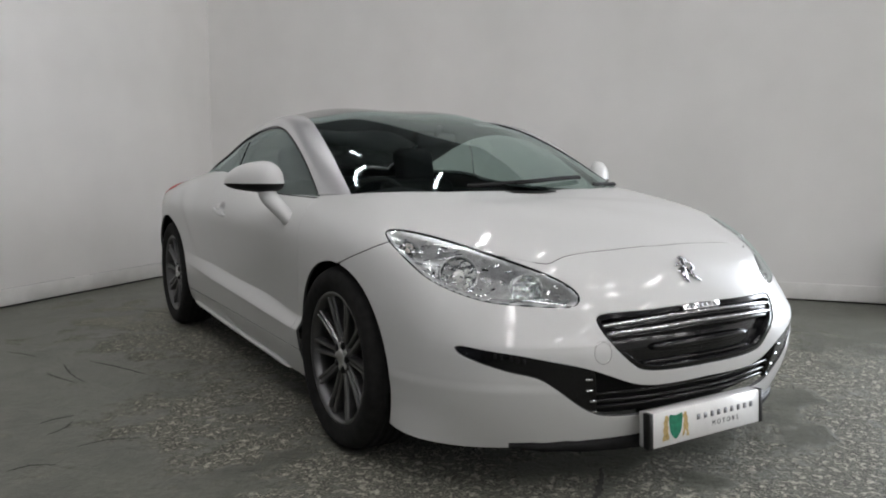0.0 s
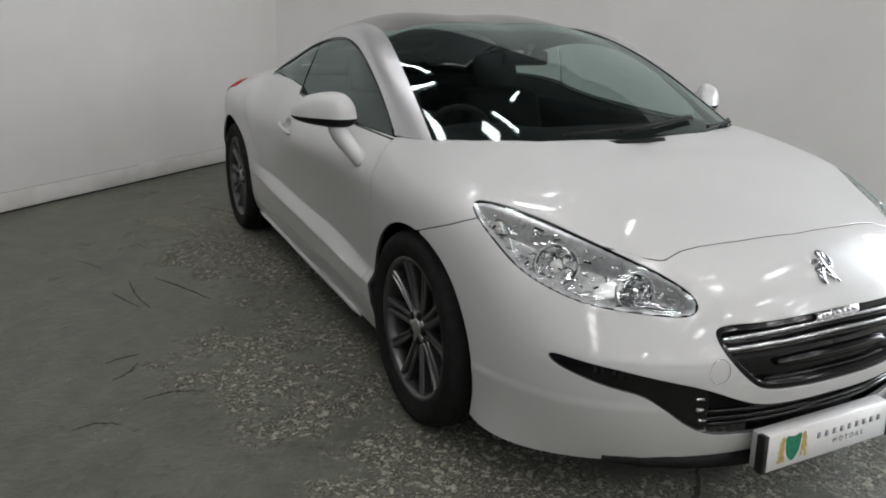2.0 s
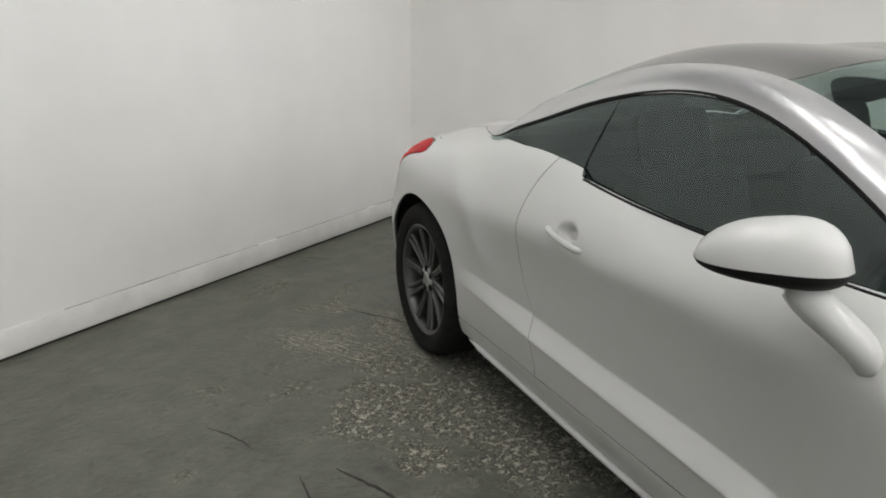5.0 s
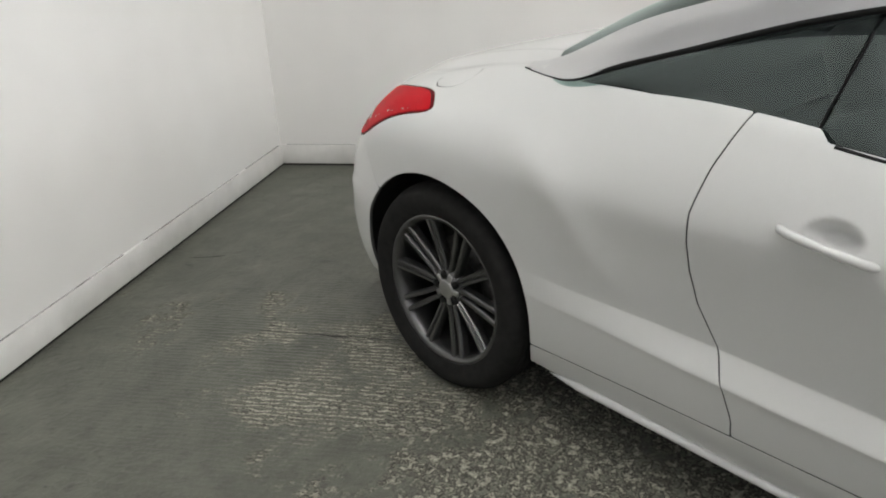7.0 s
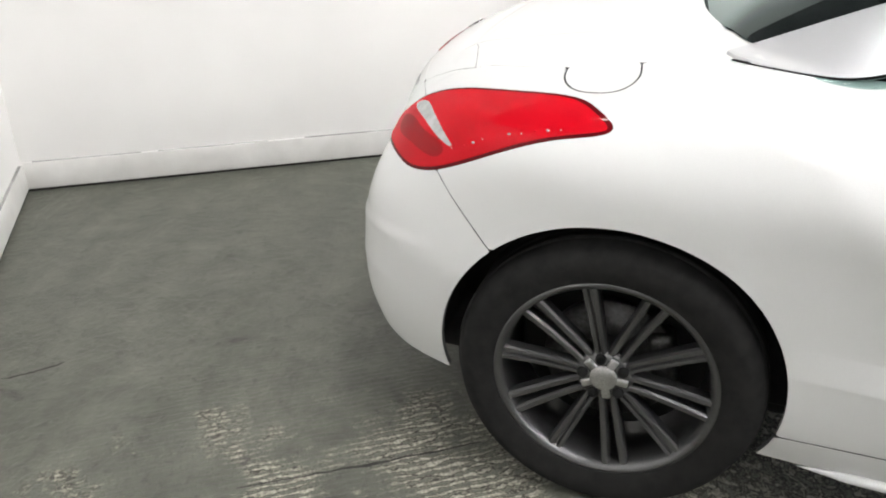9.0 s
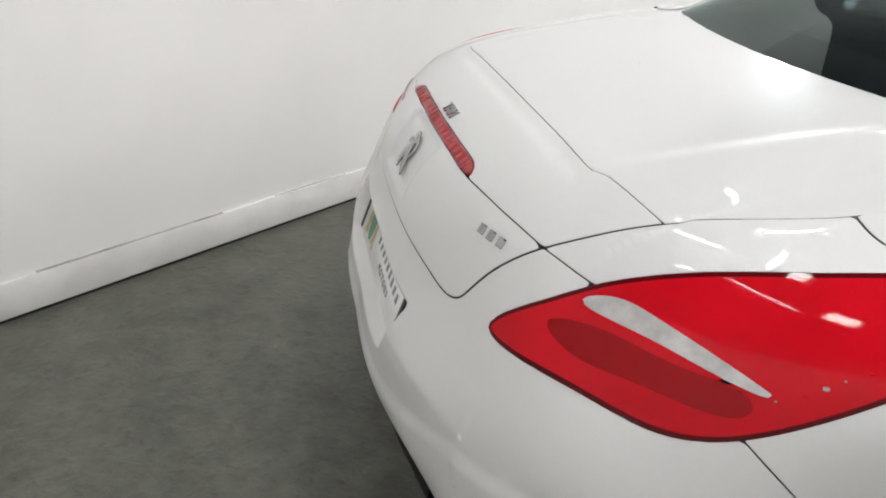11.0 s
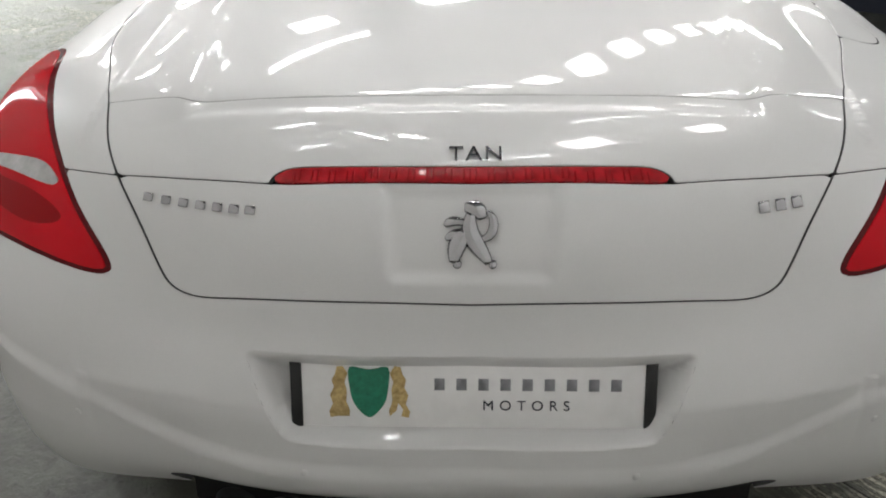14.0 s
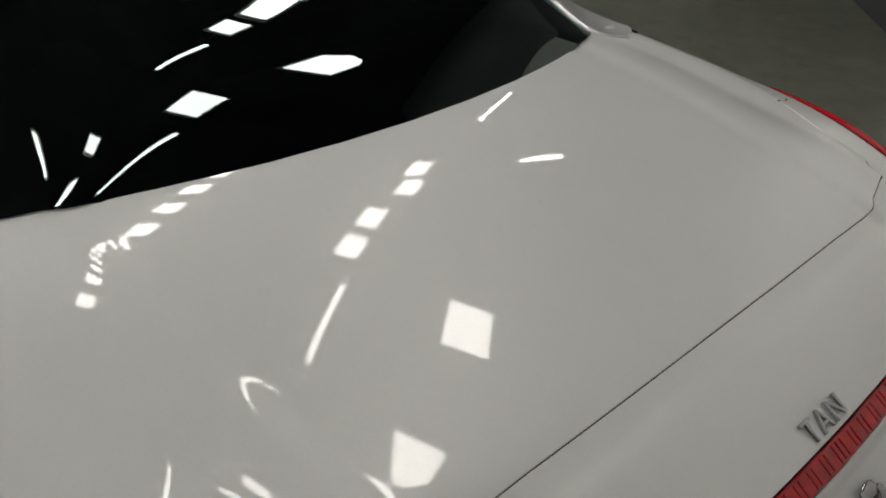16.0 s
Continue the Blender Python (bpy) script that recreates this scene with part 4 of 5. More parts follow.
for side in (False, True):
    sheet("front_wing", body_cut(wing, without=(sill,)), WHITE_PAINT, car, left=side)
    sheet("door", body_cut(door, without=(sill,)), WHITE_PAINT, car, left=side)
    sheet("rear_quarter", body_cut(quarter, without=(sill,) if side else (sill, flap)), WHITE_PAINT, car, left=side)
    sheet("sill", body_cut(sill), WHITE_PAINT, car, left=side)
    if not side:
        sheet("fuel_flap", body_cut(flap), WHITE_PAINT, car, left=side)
# dark shell under the panels, put there as shade behind the joints
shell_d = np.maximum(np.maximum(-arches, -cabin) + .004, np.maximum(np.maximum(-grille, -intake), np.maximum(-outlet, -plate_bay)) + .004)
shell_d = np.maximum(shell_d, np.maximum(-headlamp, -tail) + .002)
sheet("joint_shade_shell", cut(BP - BN * .014, BN, shell_d), DARK_VOID, car, both=True, rim=0)

# ---- the cabin's glass, roof and arches ----
CU, CV = np.linspace(0, 1, 320), np.linspace(0, 1, 160)
CP, CN = CABIN.grid(CU, CV)
CP[:, -1, 0] = 0
CX, CY, CZ = CP[..., 0], CP[..., 1], CP[..., 2]
CVV = np.broadcast_to(CV, CX.shape)
r1, r2 = CABIN.rail(1), CABIN.rail(2)
head_front = .262 - .02 * (CX / .55) ** 2 - CY          # below nought ahead of the screen's head
head_rear = CY + .60 + .04 * (CX / .55) ** 2
screen_zone = np.maximum(r2 - .004 - CVV, head_front + .002)
rear_zone = np.maximum(np.maximum(r2 - .004 - CVV, head_rear + .002), inside_line(CABIN_FOOT, CX, CY) - .003)
roof_zone = np.maximum(r2 - .006 - CVV, np.maximum(-head_front, -head_rear) + .002)
sheet("windscreen", cut(CP, CN, screen_zone), SCREEN_GLASS, car, "tinted windscreen", both=True, rim=0)
sheet("screen_band", cut(CP - CN * .003, CN, np.maximum(screen_zone, CY - .40 + .05 * (CX / .55) ** 2)), SHADE_BAND, car, "dark shade band along the windscreen's head", both=True, rim=0)
sheet("rear_window", cut(CP, CN, rear_zone), REAR_GLASS, car, "dark tinted double-bubble rear window", both=True, rim=0)
sheet("roof", cut(CP, CN, roof_zone), ROOF_BLACK, car, "dark glossy roof panel", both=True)
arch_zone = np.maximum(np.maximum(r1 - .004 - CVV, CVV - r2 + .008), np.broadcast_to(CU[:, None], CX.shape) - .986)
post = CY - curve_at([(.95, -.300), (1.0, -.285), (1.2, -.235), (1.3, -.2)], CZ)
for side in (False, True):
    sheet("roof_arch", cut(CP, CN, arch_zone), SILVER_ARCH, car, "satin silver roof arch", left=side, lift=.006)
    sheet("door_window", cut(CP, CN, np.maximum(CVV - r1 + .004, -post + .004)), SIDE_GLASS, car, "tinted side window", left=side, rim=0)
    sheet("quarter_window", cut(CP, CN, np.maximum(CVV - r1 + .004, post + .004)), SIDE_GLASS, car, "tinted side window", left=side, rim=0)

# ---- wheels ----
TYRE_R, RIM_R, TYRE_W = 0.335, 0.243, 0.225


def build_wheel(where, turn, left=False):
    """A ten-spoke alloy wheel with its tyre; x points out of the car."""
    w = new("wheel")
    w.parent = car
    w.matrix_basis = Matrix.Translation(where) @ Matrix.Rotation(math.pi if left else 0, 4, "Z") @ Matrix.Rotation(turn, 4, "X")
    h = TYRE_W / 2
    prof = smooth_line([(-h * .85, RIM_R - .004), (-h * .98, .28), (-h * .93, .315), (-h * .6, TYRE_R - .002), (0, TYRE_R), (h * .6, TYRE_R - .002), (h * .93, .315), (h * 1.0, .285), (h * .9, RIM_R + .006), (h * .82, RIM_R - .004)], 5)
    part("tyre", lathe_bm([tuple(q) for q in prof] , 96), RUBBER, w, "black rubber tyre")
    for x in (-.055, -.018, .018, .055):
        part("tyre_rib", lathe_bm([(x - .013, TYRE_R - .004), (x - .012, TYRE_R + .0015), (x + .012, TYRE_R + .0015), (x + .013, TYRE_R - .004)], 96), RUBBER, w)
    rim = [(h * .78, RIM_R + .004), (h * .86, RIM_R + .002), (h * .87, RIM_R - .006), (h * .80, RIM_R - .016), (h * .55, RIM_R - .022), (-h * .7, RIM_R - .03), (-h * .8, RIM_R)]
    part("rim", lathe_bm(rim, 96), GUNMETAL, w, "dark grey alloy rim")
    part("brake_disc", lathe_bm([(-.005, .06), (.0, .148), (-.02, .148), (-.025, .06)], 48), BRAKE_DISC, w)
    back = lathe_bm([(-.05, .02), (-.055, RIM_R - .03)], 48)
    part("brake_shield", back, DARK_VOID, w)
    part("brake_caliper", box_bm((-.05, -.15, -.07), (.018, -.09, .07), .015), BRAKE_DISC, w)
    out, deep = h * .80, h * .52
    for k in range(10):
        twin = k % 2 == 0
        bm = bmesh.new()
        spread = (.0125, .017) if twin else (.0065, .0075)
        wide = (.0085, .0095) if twin else (.0065, .0075)
        for s in (-1, 1):
            rows = []
            for r in np.linspace(.052, RIM_R - .012, 9):
                f = (r - .052) / (RIM_R - .064)
                mid = s * (spread[0] + (spread[1] - spread[0]) * f + (0.004 * f * f if twin else 0.003 * f))
                half = wide[0] + (wide[1] - wide[0]) * f
                top = deep + .012 + (out - deep - .012) * f ** 1.6
                sec = [(mid - half, top - .030), (mid - half, top - .006), (mid - half * .55, top), (mid + half * .55, top), (mid + half, top - .006), (mid + half, top - .030)]
                rows.append([bm.verts.new((x, y, r)) for y, x in sec])
            for a, b in zip(rows, rows[1:]):
                for i in range(5):
                    bm.faces.new((a[i], a[i + 1], b[i + 1], b[i]))
                bm.faces.new((a[5], a[0], b[0], b[5]))
        if not twin:
            rows = []
            for r in (.052, .15, RIM_R - .012):
                f = (r - .052) / (RIM_R - .064)
                top = deep + .012 + (out - deep - .012) * f ** 1.6
                rows.append([bm.verts.new((top - .008, -.006, r)), bm.verts.new((top - .008, .006, r))])
            for a, b in zip(rows, rows[1:]):
                bm.faces.new((a[0], a[1], b[1], b[0]))
        bmesh.ops.recalc_face_normals(bm, faces=bm.faces[:])
        bm.transform(Matrix.Rotation(k * math.tau / 10, 4, "X"))
        ob = part("spoke", bm, GUNMETAL, w, "dark grey alloy spoke")
        ob.data.shade_flat()
    part("hub", lathe_bm([(.0, .066), (deep + .004, .064), (deep + .014, .056), (deep + .016, .034), (deep + .016, .001)], 40), GUNMETAL, w)
    part("centre_cap", lathe_bm([(deep + .012, .031), (deep + .021, .0295), (deep + .0225, .026), (deep + .0228, .001)], 40), BARE_METAL, w, "silver centre cap")
    for k in range(5):
        a = math.radians(36 + 72 * k)
        bm = lathe_bm([(deep + .010, .0125), (deep + .020, .0125), (deep + .022, .010), (deep + .022, .0005)], 12)
        bm.transform(Matrix.Translation((0, math.sin(a) * .047, math.cos(a) * .047)))
        part("wheel_bolt", bm, BLACK_PLASTIC, w)
    for k in range(5):                      # bright points of the hub between the bolts
        a = math.radians(72 * k)
        part("hub_point", box_bm((deep + .010, -.0095, .024), (deep + .0195, .0095, .054), .004, 2, Matrix.Rotation(-a, 4, "X")), BARE_METAL, w, "silver hub point")
    return w


for y, z in (FRONT_HUB, REAR_HUB):
    x = .800 if y > 0 else .806
    build_wheel((x, y, z), .3 if y > 0 else 3.36)
    build_wheel((-x, y, z), .8, True)
    for s in (1, -1):
        cy, cz = (1.318, .335) if y > 0 else (-1.311, .36)
        bm = bmesh.new()
        rows = [[bm.verts.new((s * xx, cy + .400 * math.cos(a), cz + .384 * math.sin(a))) for xx in (.785 if y > 0 else .868, .60)] for a in np.linspace(-.12, math.pi + .12, 40)]
        for a, b in zip(rows, rows[1:]):
            bm.faces.new((a[0], a[1], b[1], b[0]))
        inner = bm.verts.new((s * .60, cy, cz))
        for a, b in zip(rows, rows[1:]):
            bm.faces.new((a[1], inner, b[1]))
        part("wheel_arch_liner", bm, LINER, car, "black felt wheel arch liner")
# underside
part("underbody", box_bm((-.70, -1.80, .20), (.70, 1.95, .25), .02), DARK_VOID, car)

# ---- lamps ----
def near(a, b, ga, gb, mask):
    """The body's place and normal where two of its coordinates come nearest to a, b."""
    d = np.where(mask, (ga - a) ** 2 + (gb - b) ** 2, 1e9)
    i = np.unravel_index(d.argmin(), d.shape)
    return BP[i], BN[i]


def at_front(x, z):
    p, n = near(abs(x), z, X, Z, (Y > 1.6) & (VV < BODY.rail_after(6.5)))
    s = 1 if x >= 0 else -1
    return p * [s, 1, 1], n * [s, 1, 1]


def at_rear(x, z):
    p, n = near(abs(x), z, X, Z, (Y < -1.55) & (VV < BODY.rail_after(6.7)))
    s = 1 if x >= 0 else -1
    return p * [s, 1, 1], n * [s, 1, 1]


def at_side(y, z, s=1):
    p, n = near(y, z, Y, Z, VV < BODY.rail_after(6.2))
    return p * [s, 1, 1], n * [s, 1, 1]


def frame_at(p, n, up=(0, 0, 1)):
    """A pose at p whose z points along n and whose y is as near to up as can be."""
    z = Vector(n).normalized()
    x = Vector(up).cross(z).normalized()
    y = z.cross(x)
    m = Matrix((x, y, z)).transposed().to_4x4()
    m.translation = Vector(p)
    return m


LAMP_SILVER = vary(material("lamp_housing_silver", (0.7, 0.7, 0.7), 0.22, 0.45), 40, (0.46, 0.46, 0.465), (0.74, 0.74, 0.74))
LAMP_GREY = vary(material("lamp_housing_grey", (0.3, 0.3, 0.3), 0.35, 0.5), 30, (0.10, 0.10, 0.105), (0.28, 0.28, 0.28))
PALE_BULB = material("pale_indicator_bulb", (0.6, 0.55, 0.5), 0.2, 0.0, 0.8)
BULB_GLASS = material("white_bulb", (0.75, 0.75, 0.72), 0.1, 0.0, 0.8)


def faceted_bowl(radius, depth, sides, rings, seed):
    rnd = random.Random(seed)
    bm = bmesh.new()
    rows = []
    for j in range(rings + 1):
        f = .22 + .86 * j / rings
        rows.append([bm.verts.new((radius * f * math.cos((k + .5 * j) * math.tau / sides), radius * f * math.sin((k + .5 * j) * math.tau / sides), -depth * max(0, 1 - f * f) - radius * max(0, f - .95) + rnd.uniform(-1, 1) * radius * (.15 if f < .95 else .05))) for k in range(sides)])
    for a, b in zip(rows, rows[1:]):
        for k in range(sides):
            bm.faces.new((a[k], a[(k + 1) % sides], b[k]))
            bm.faces.new((a[(k + 1) % sides], b[(k + 1) % sides], b[k]))
    bm.faces.new(rows[0])
    return bm


def headlamp_unit(left):
    s = -1 if left else 1
    lamp = new("headlamp")
    lamp.parent = car
    lamp["label"] = "clear headlamp with bright reflectors"
    ring = np.maximum(headlamp - .0008, -(headlamp + .0022))
    sheet("lamp_bezel", cut(BP, BN, ring), BLACK_GLOSS, lamp, "thin black lamp edge", left=left, rim=.008, lift=-.002)
    sheet("lamp_cover", cut(BP, BN, headlamp + .0018), LAMP_COVER, lamp, "clear lamp cover", left=left, rim=0, lift=.0005)
    back = BP - BN * (.005 + dent(headlamp, .055, .045))[..., None]
    sheet("lamp_housing", cut(back, normals_of(back), headlamp + .001), LAMP_SILVER, lamp, "silver lamp housing", left=left, rim=0)
    for x, y, z, r, seed in ((.788, 1.660, .765, .029, 1), (.700, 1.838, .695, .060, 2), (.560, 2.004, .655, .050, 3)):
        d = (X - x) ** 2 + (Y - y) ** 2 + (Z - z) ** 2
        i = np.unravel_index(d.argmin(), d.shape)
        aim = Vector((.35, .80, .22)) * .55 + Vector(BN[i]) * .45
        p = Vector(BP[i] - BN[i] * (.016 + r * .12))
        m = frame_at(p, aim)
        if left:
            m = Matrix.Diagonal((-1, 1, 1, 1)) @ m
        bm = faceted_bowl(r, r * .8, 13, 4, seed)
        bm.transform(m)
        ob = part("reflector", bm, CHROME, lamp, "faceted chrome reflector")
        ob.data.shade_flat()
        bm = lathe_bm([(-.002, r * .96), (.004, r * .99), (.003, r * 1.03), (-.010, r * 1.03)], 32, "Z")
        bm.transform(m)
        part("reflector_ring", bm, LAMP_SILVER if seed != 1 else LAMP_GREY, lamp)
        bm = lathe_bm([(-r * .7, r * .30), (-r * .25, r * .30), (-r * .12, r * .22), (-r * .06, .0005)], 20, "Z")
        bm.transform(m)
        part("bulb", bm, PALE_BULB if seed == 1 else BULB_GLASS if seed == 2 else CHROME, lamp)
    q = []
    for g in ((.585, 2.030, .632), (.53, 2.068, .622), (.478, 2.098, .618)):      # bright bar near the tip
        i = np.unravel_index(((X - g[0]) ** 2 + (Y - g[1]) ** 2 + (Z - g[2]) ** 2).argmin(), X.shape)
        q.append((BP[i] - BN[i] * .014) * [s, 1, 1])
    part("lamp_bar", tube_bm(smooth_line(q, 6), .0055, 8), CHROME, lamp, "bright chrome lamp bar")
    rnd = random.Random(11)
    spots = np.argwhere((headlamp < -.012) & (Y > 1.5))
    for k in range(150):                    # loose facets of the reflector between the bowls, bright and dark
        i = tuple(spots[rnd.randrange(len(spots))])
        aim = Vector(BN[i]) + Vector([rnd.uniform(-.55, .55) for _ in range(3)])
        deep = .010 + min(.022, -headlamp[i] * .55)
        m = frame_at(Vector(BP[i] - BN[i] * deep), aim) @ Matrix.Rotation(rnd.uniform(-.5, .9), 4, "Z")
        if left:
            m = Matrix.Diagonal((-1, 1, 1, 1)) @ m
        w = rnd.uniform(.0016, .0042)
        bm = box_bm((-w * rnd.uniform(2, 4.5), -w, -.0015), (w * rnd.uniform(2, 4.5), w, .0015), .001, 1, m)
        part("lamp_facet", bm, BLACK_GLOSS if k % 12 == 7 else LAMP_GREY if k % 4 == 1 else CHROME, lamp)
    return lamp


headlamp_unit(False)
headlamp_unit(True)


def tail_lamp(left):
    lamp = new("tail_lamp")
    lamp.parent = car
    lamp["label"] = "red wraparound tail lamp with a clear strip"
    a, b = BP @ tr_, BP @ to_
    blade = [(.642, -1.836, .826), (.664, -1.806, .842), (.705, -1.762, .838), (.78, -1.712, .824), (.850, -1.672, .806), (.80, -1.722, .812), (.72, -1.788, .822)]
    _, _, bq = flat_on(smooth_line(blade, 6, True), (.72, -.62, .3))
    strip = inside_line(bq, a, b)
    lens = np.maximum(tail + .006, -strip + .0012)
    _, _, iq = flat_on(smooth_line([(.615, -1.865, .782), (.67, -1.815, .803), (.76, -1.75, .803), (.835, -1.69, .796), (.84, -1.70, .778), (.76, -1.785, .772), (.67, -1.855, .768)], 5, True), (.72, -.62, .3))
    block = inside_line(iq, a, b)
    sheet("lamp_edge", cut(BP, BN, np.maximum(tail - .0012, -(tail + .0065))), DEEP_RED, lamp, "dark red lamp edge", left=left, rim=.02, lift=.001)
    sheet("inner_lens", cut(BP, BN, np.maximum(lens, block)), DARK_RED, lamp, "dark red lens block", left=left, rim=.004, lift=.0034)
    sheet("lens", cut(BP, BN, np.maximum(lens, -block)), RED_LENS, lamp, "bright red lens", left=left, rim=.006, lift=.0035)
    sheet("reversing_lens", cut(BP, BN, np.maximum(strip, tail + .006)), CLEAR_STRIP, lamp, "clear silvery reversing strip", left=left, rim=.006, lift=.004)
    sheet("lamp_back", cut(BP - BN * .02, BN, tail), DARK_VOID, lamp, left=left, rim=0)
    for k in range(11):                     # small bright optics along the lens
        f = k / 10
        g = np.array((.846, -1.665, .800)) * (1 - f) + np.array((.866, -1.42, .874)) * f
        i = np.unravel_index(((X - g[0]) ** 2 + (Y - g[1]) ** 2 + (Z - g[2]) ** 2).argmin(), X.shape)
        m = frame_at(Vector((BP[i] + BN[i] * .0035) * [-1 if left else 1, 1, 1]), BN[i] * [-1 if left else 1, 1, 1])
        w = .0012 + .0006 * (k % 3)
        part("lamp_optic", box_bm((-w * 1.5, -w, -.001), (w * 1.5, w, .0012), .0008, 1, m), RED_LENS if k % 3 == 1 else CLEAR_STRIP, lamp)


DARK_RED = material("dark_red_lens", (0.26, 0.003, 0.006), 0.25, 0.0, 0.28, 0.05, spec=0.0)
tail_lamp(False)
tail_lamp(True)
BRAKE_RED = vary(material("ribbed_red_lens", (.5, .01, .02), .25, 0, .35, .04), 55, (.25, .003, .006), (.46, .006, .012), 1.0)
sheet("brake_light", cut(BP, BN, brake_bar + .0035), BRAKE_RED, car, "long thin red brake light", both=True, rim=.008, lift=.0015)
for k in range(41):
    x = -.25 + .0125 * k
    i = np.unravel_index(np.where(Y < -1.6, (X - abs(x)) ** 2 + (Q - 1.040) ** 2, 1e9).argmin(), X.shape)
    p, n = (BP[i] * [1 if x >= 0 else -1, 1, 1], BN[i] * [1 if x >= 0 else -1, 1, 1])
    part("brake_light_rib", box_bm((-.0014, -.0095, -.001), (.0014, .0095, .0022), .0006, 1, frame_at(p, n)), DARK_RED, car, "dark red rib across the brake light")
sheet("brake_light_bed", cut(BP - BN * .012, BN, brake_bar - .002), DARK_VOID, car, both=True, rim=0)

# ---- front: grille, intake, lip, plate ----
SATIN_CHROME = vary(material("satin_chrome", (0.6, 0.6, 0.61), 0.25, 1.0), 80, (0.5, 0.5, 0.51), (0.68, 0.68, 0.69))
back = BP - BN * .055
sheet("grille_back", cut(back, BN, grille - .03), DARK_VOID, car, both=True, rim=0)
sheet("grille_frame", cut(BP, BN, np.maximum(grille + .001, -(grille + .012))), BLACK_GLOSS, car, "gloss black grille edge", both=True, rim=.05, lift=-.004)


def front_bar(name, z, half, mat, radius, deep, label="", arch=0.0, flat=1.0):
    q = []
    for x in np.linspace(-half, half, 25):
        p, n = at_front(x, z - arch * (x / half) ** 2)
        q.append(p - n * deep)
    q = np.array(q)
    q = np.stack([q[:, 0]] + [np.polyval(np.polyfit(q[:, 0], q[:, k], 6), q[:, 0]) for k in (1, 2)], 1)
    bm = tube_bm(q, radius, 8)
    c = np.mean([p[2] for p in q])
    for v in bm.verts:
        v.co.z = c + (v.co.z - c) * 1.0
        v.co.y += (flat - 1.0) * radius * .5
    return part(name, bm, mat, car, label)


for z, half, arch in ((.568, .392, .016), (.539, .386, .012)):
    front_bar("grille_strip", z + .003, half, SATIN_CHROME, .0068, .010, "thin chrome grille strip", arch)
    front_bar("grille_bar", z - .008, half, BLACK_GLOSS, .009, .018, "gloss black grille bar", arch)
sheet("grille_panel", cut(BP - BN * .034, BN, np.maximum(grille + .003, Z - .516)), BLACK_GLOSS, car, "gloss black grille panel", both=True, rim=0)
for z, half in ((.424, .25),):
    front_bar("grille_bar", z, half, BLACK_GLOSS, .007, .030, "gloss black grille bar")
q = []
bm = bmesh.new()
rows = []
for x in np.linspace(-.225, .225, 19):
    p, n = at_front(x, .478)
    h = .017 * (1 - .5 * (x / .225) ** 4)
    rows.append([bm.verts.new(p - n * .030 + np.array((0, oy, oz))) for oy, oz in ((0, -h), (.014, -h * .6), (.016, h * .5), (.0, h), (-.02, h), (-.02, -h))])
for a, b in zip(rows, rows[1:]):
    for k in range(6):
        bm.faces.new((a[k], a[(k + 1) % 6], b[(k + 1) % 6], b[k]))
bm.faces.new(rows[0][::-1]), bm.faces.new(rows[-1])
bmesh.ops.recalc_face_normals(bm, faces=bm.faces[:])
part("grille_beam", bm, BLACK_GLOSS, car, "gloss black crossbeam")
p, n = at_front(0, .583)
m = frame_at(p + n * .002, n)
part("name_bar", box_bm((-.088, -.010, -.006), (.088, .010, .004), .002, m=m), CHROME, car, "bright silver name bar")
for k in range(7):
    x = -.066 + .022 * k
    part("name_mark", box_bm((x - .007, -.0055, .004), (x + .007, .0055, .0050), m=m), LAMP_GREY, car, "grey bar-shaped mark")

sheet("intake_back", cut(BP - BN * .05, BN, np.maximum(intake - .02, X - .52)), DARK_VOID, car, both=True, rim=0)
fin = np.maximum(intake + .001, .43 + .22 * (Z - .40) - X)
for side in (False, True):
    sheet("intake_fin", cut(BP, BN, fin), BLACK_GLOSS, car, "black blade beside the air intake", left=side, rim=.03, lift=-.006)
for z, half in ((.338, .438), (.313, .430), (.288, .415)):
    front_bar("intake_slat", z, half, BLACK_GLOSS, .007, .022, "gloss black intake slat")
for s in (-1, 1):
    for x, z in ((.449, .396), (.439, .359), (.424, .320), (.410, .283)):
        p, n = at_front(s * x, z)
        part("slat_tip", box_bm((-.011, -.0035, -.004), (.011, .0035, .002), .0015, 1, frame_at(p - n * .004, n)), CHROME, car, "chrome slat tip")
for s in (-1, 1):
    for k in range(5):
        p, n = at_front(s * (.700 - .017 * k), .474 - .004 * k)
        part("running_light", box_bm((-.005, -.008, -.002), (.005, .008, .002), .0015, 1, frame_at(p - n * .002, n)), BLACK_PLASTIC, car, "small running light cell")


bm = bmesh.new()
rows = []
for x in np.linspace(-.63, .63, 41):
    p, n = at_front(x, .184)
    push = np.array((n[0], n[1], 0)) / np.hypot(n[0], n[1])
    e = max(0.0, 1 - abs(x) / .63) ** .5
    rows.append([bm.verts.new(p + push * a * (.4 + .6 * e) + np.array((0, 0, b))) for a, b in ((-.03, .004), (.004, .002), (.014, -.010), (.012, -.036 * e - .010), (-.03, -.048 * e - .012), (-.12, -.05 * e))])
for a, b in zip(rows, rows[1:]):
    for k in range(5):
        bm.faces.new((a[k], a[k + 1], b[k + 1], b[k]))
bmesh.ops.recalc_face_normals(bm, faces=bm.faces[:])
part("front_lip", bm, BLACK_PLASTIC, car, "black plastic front lip")

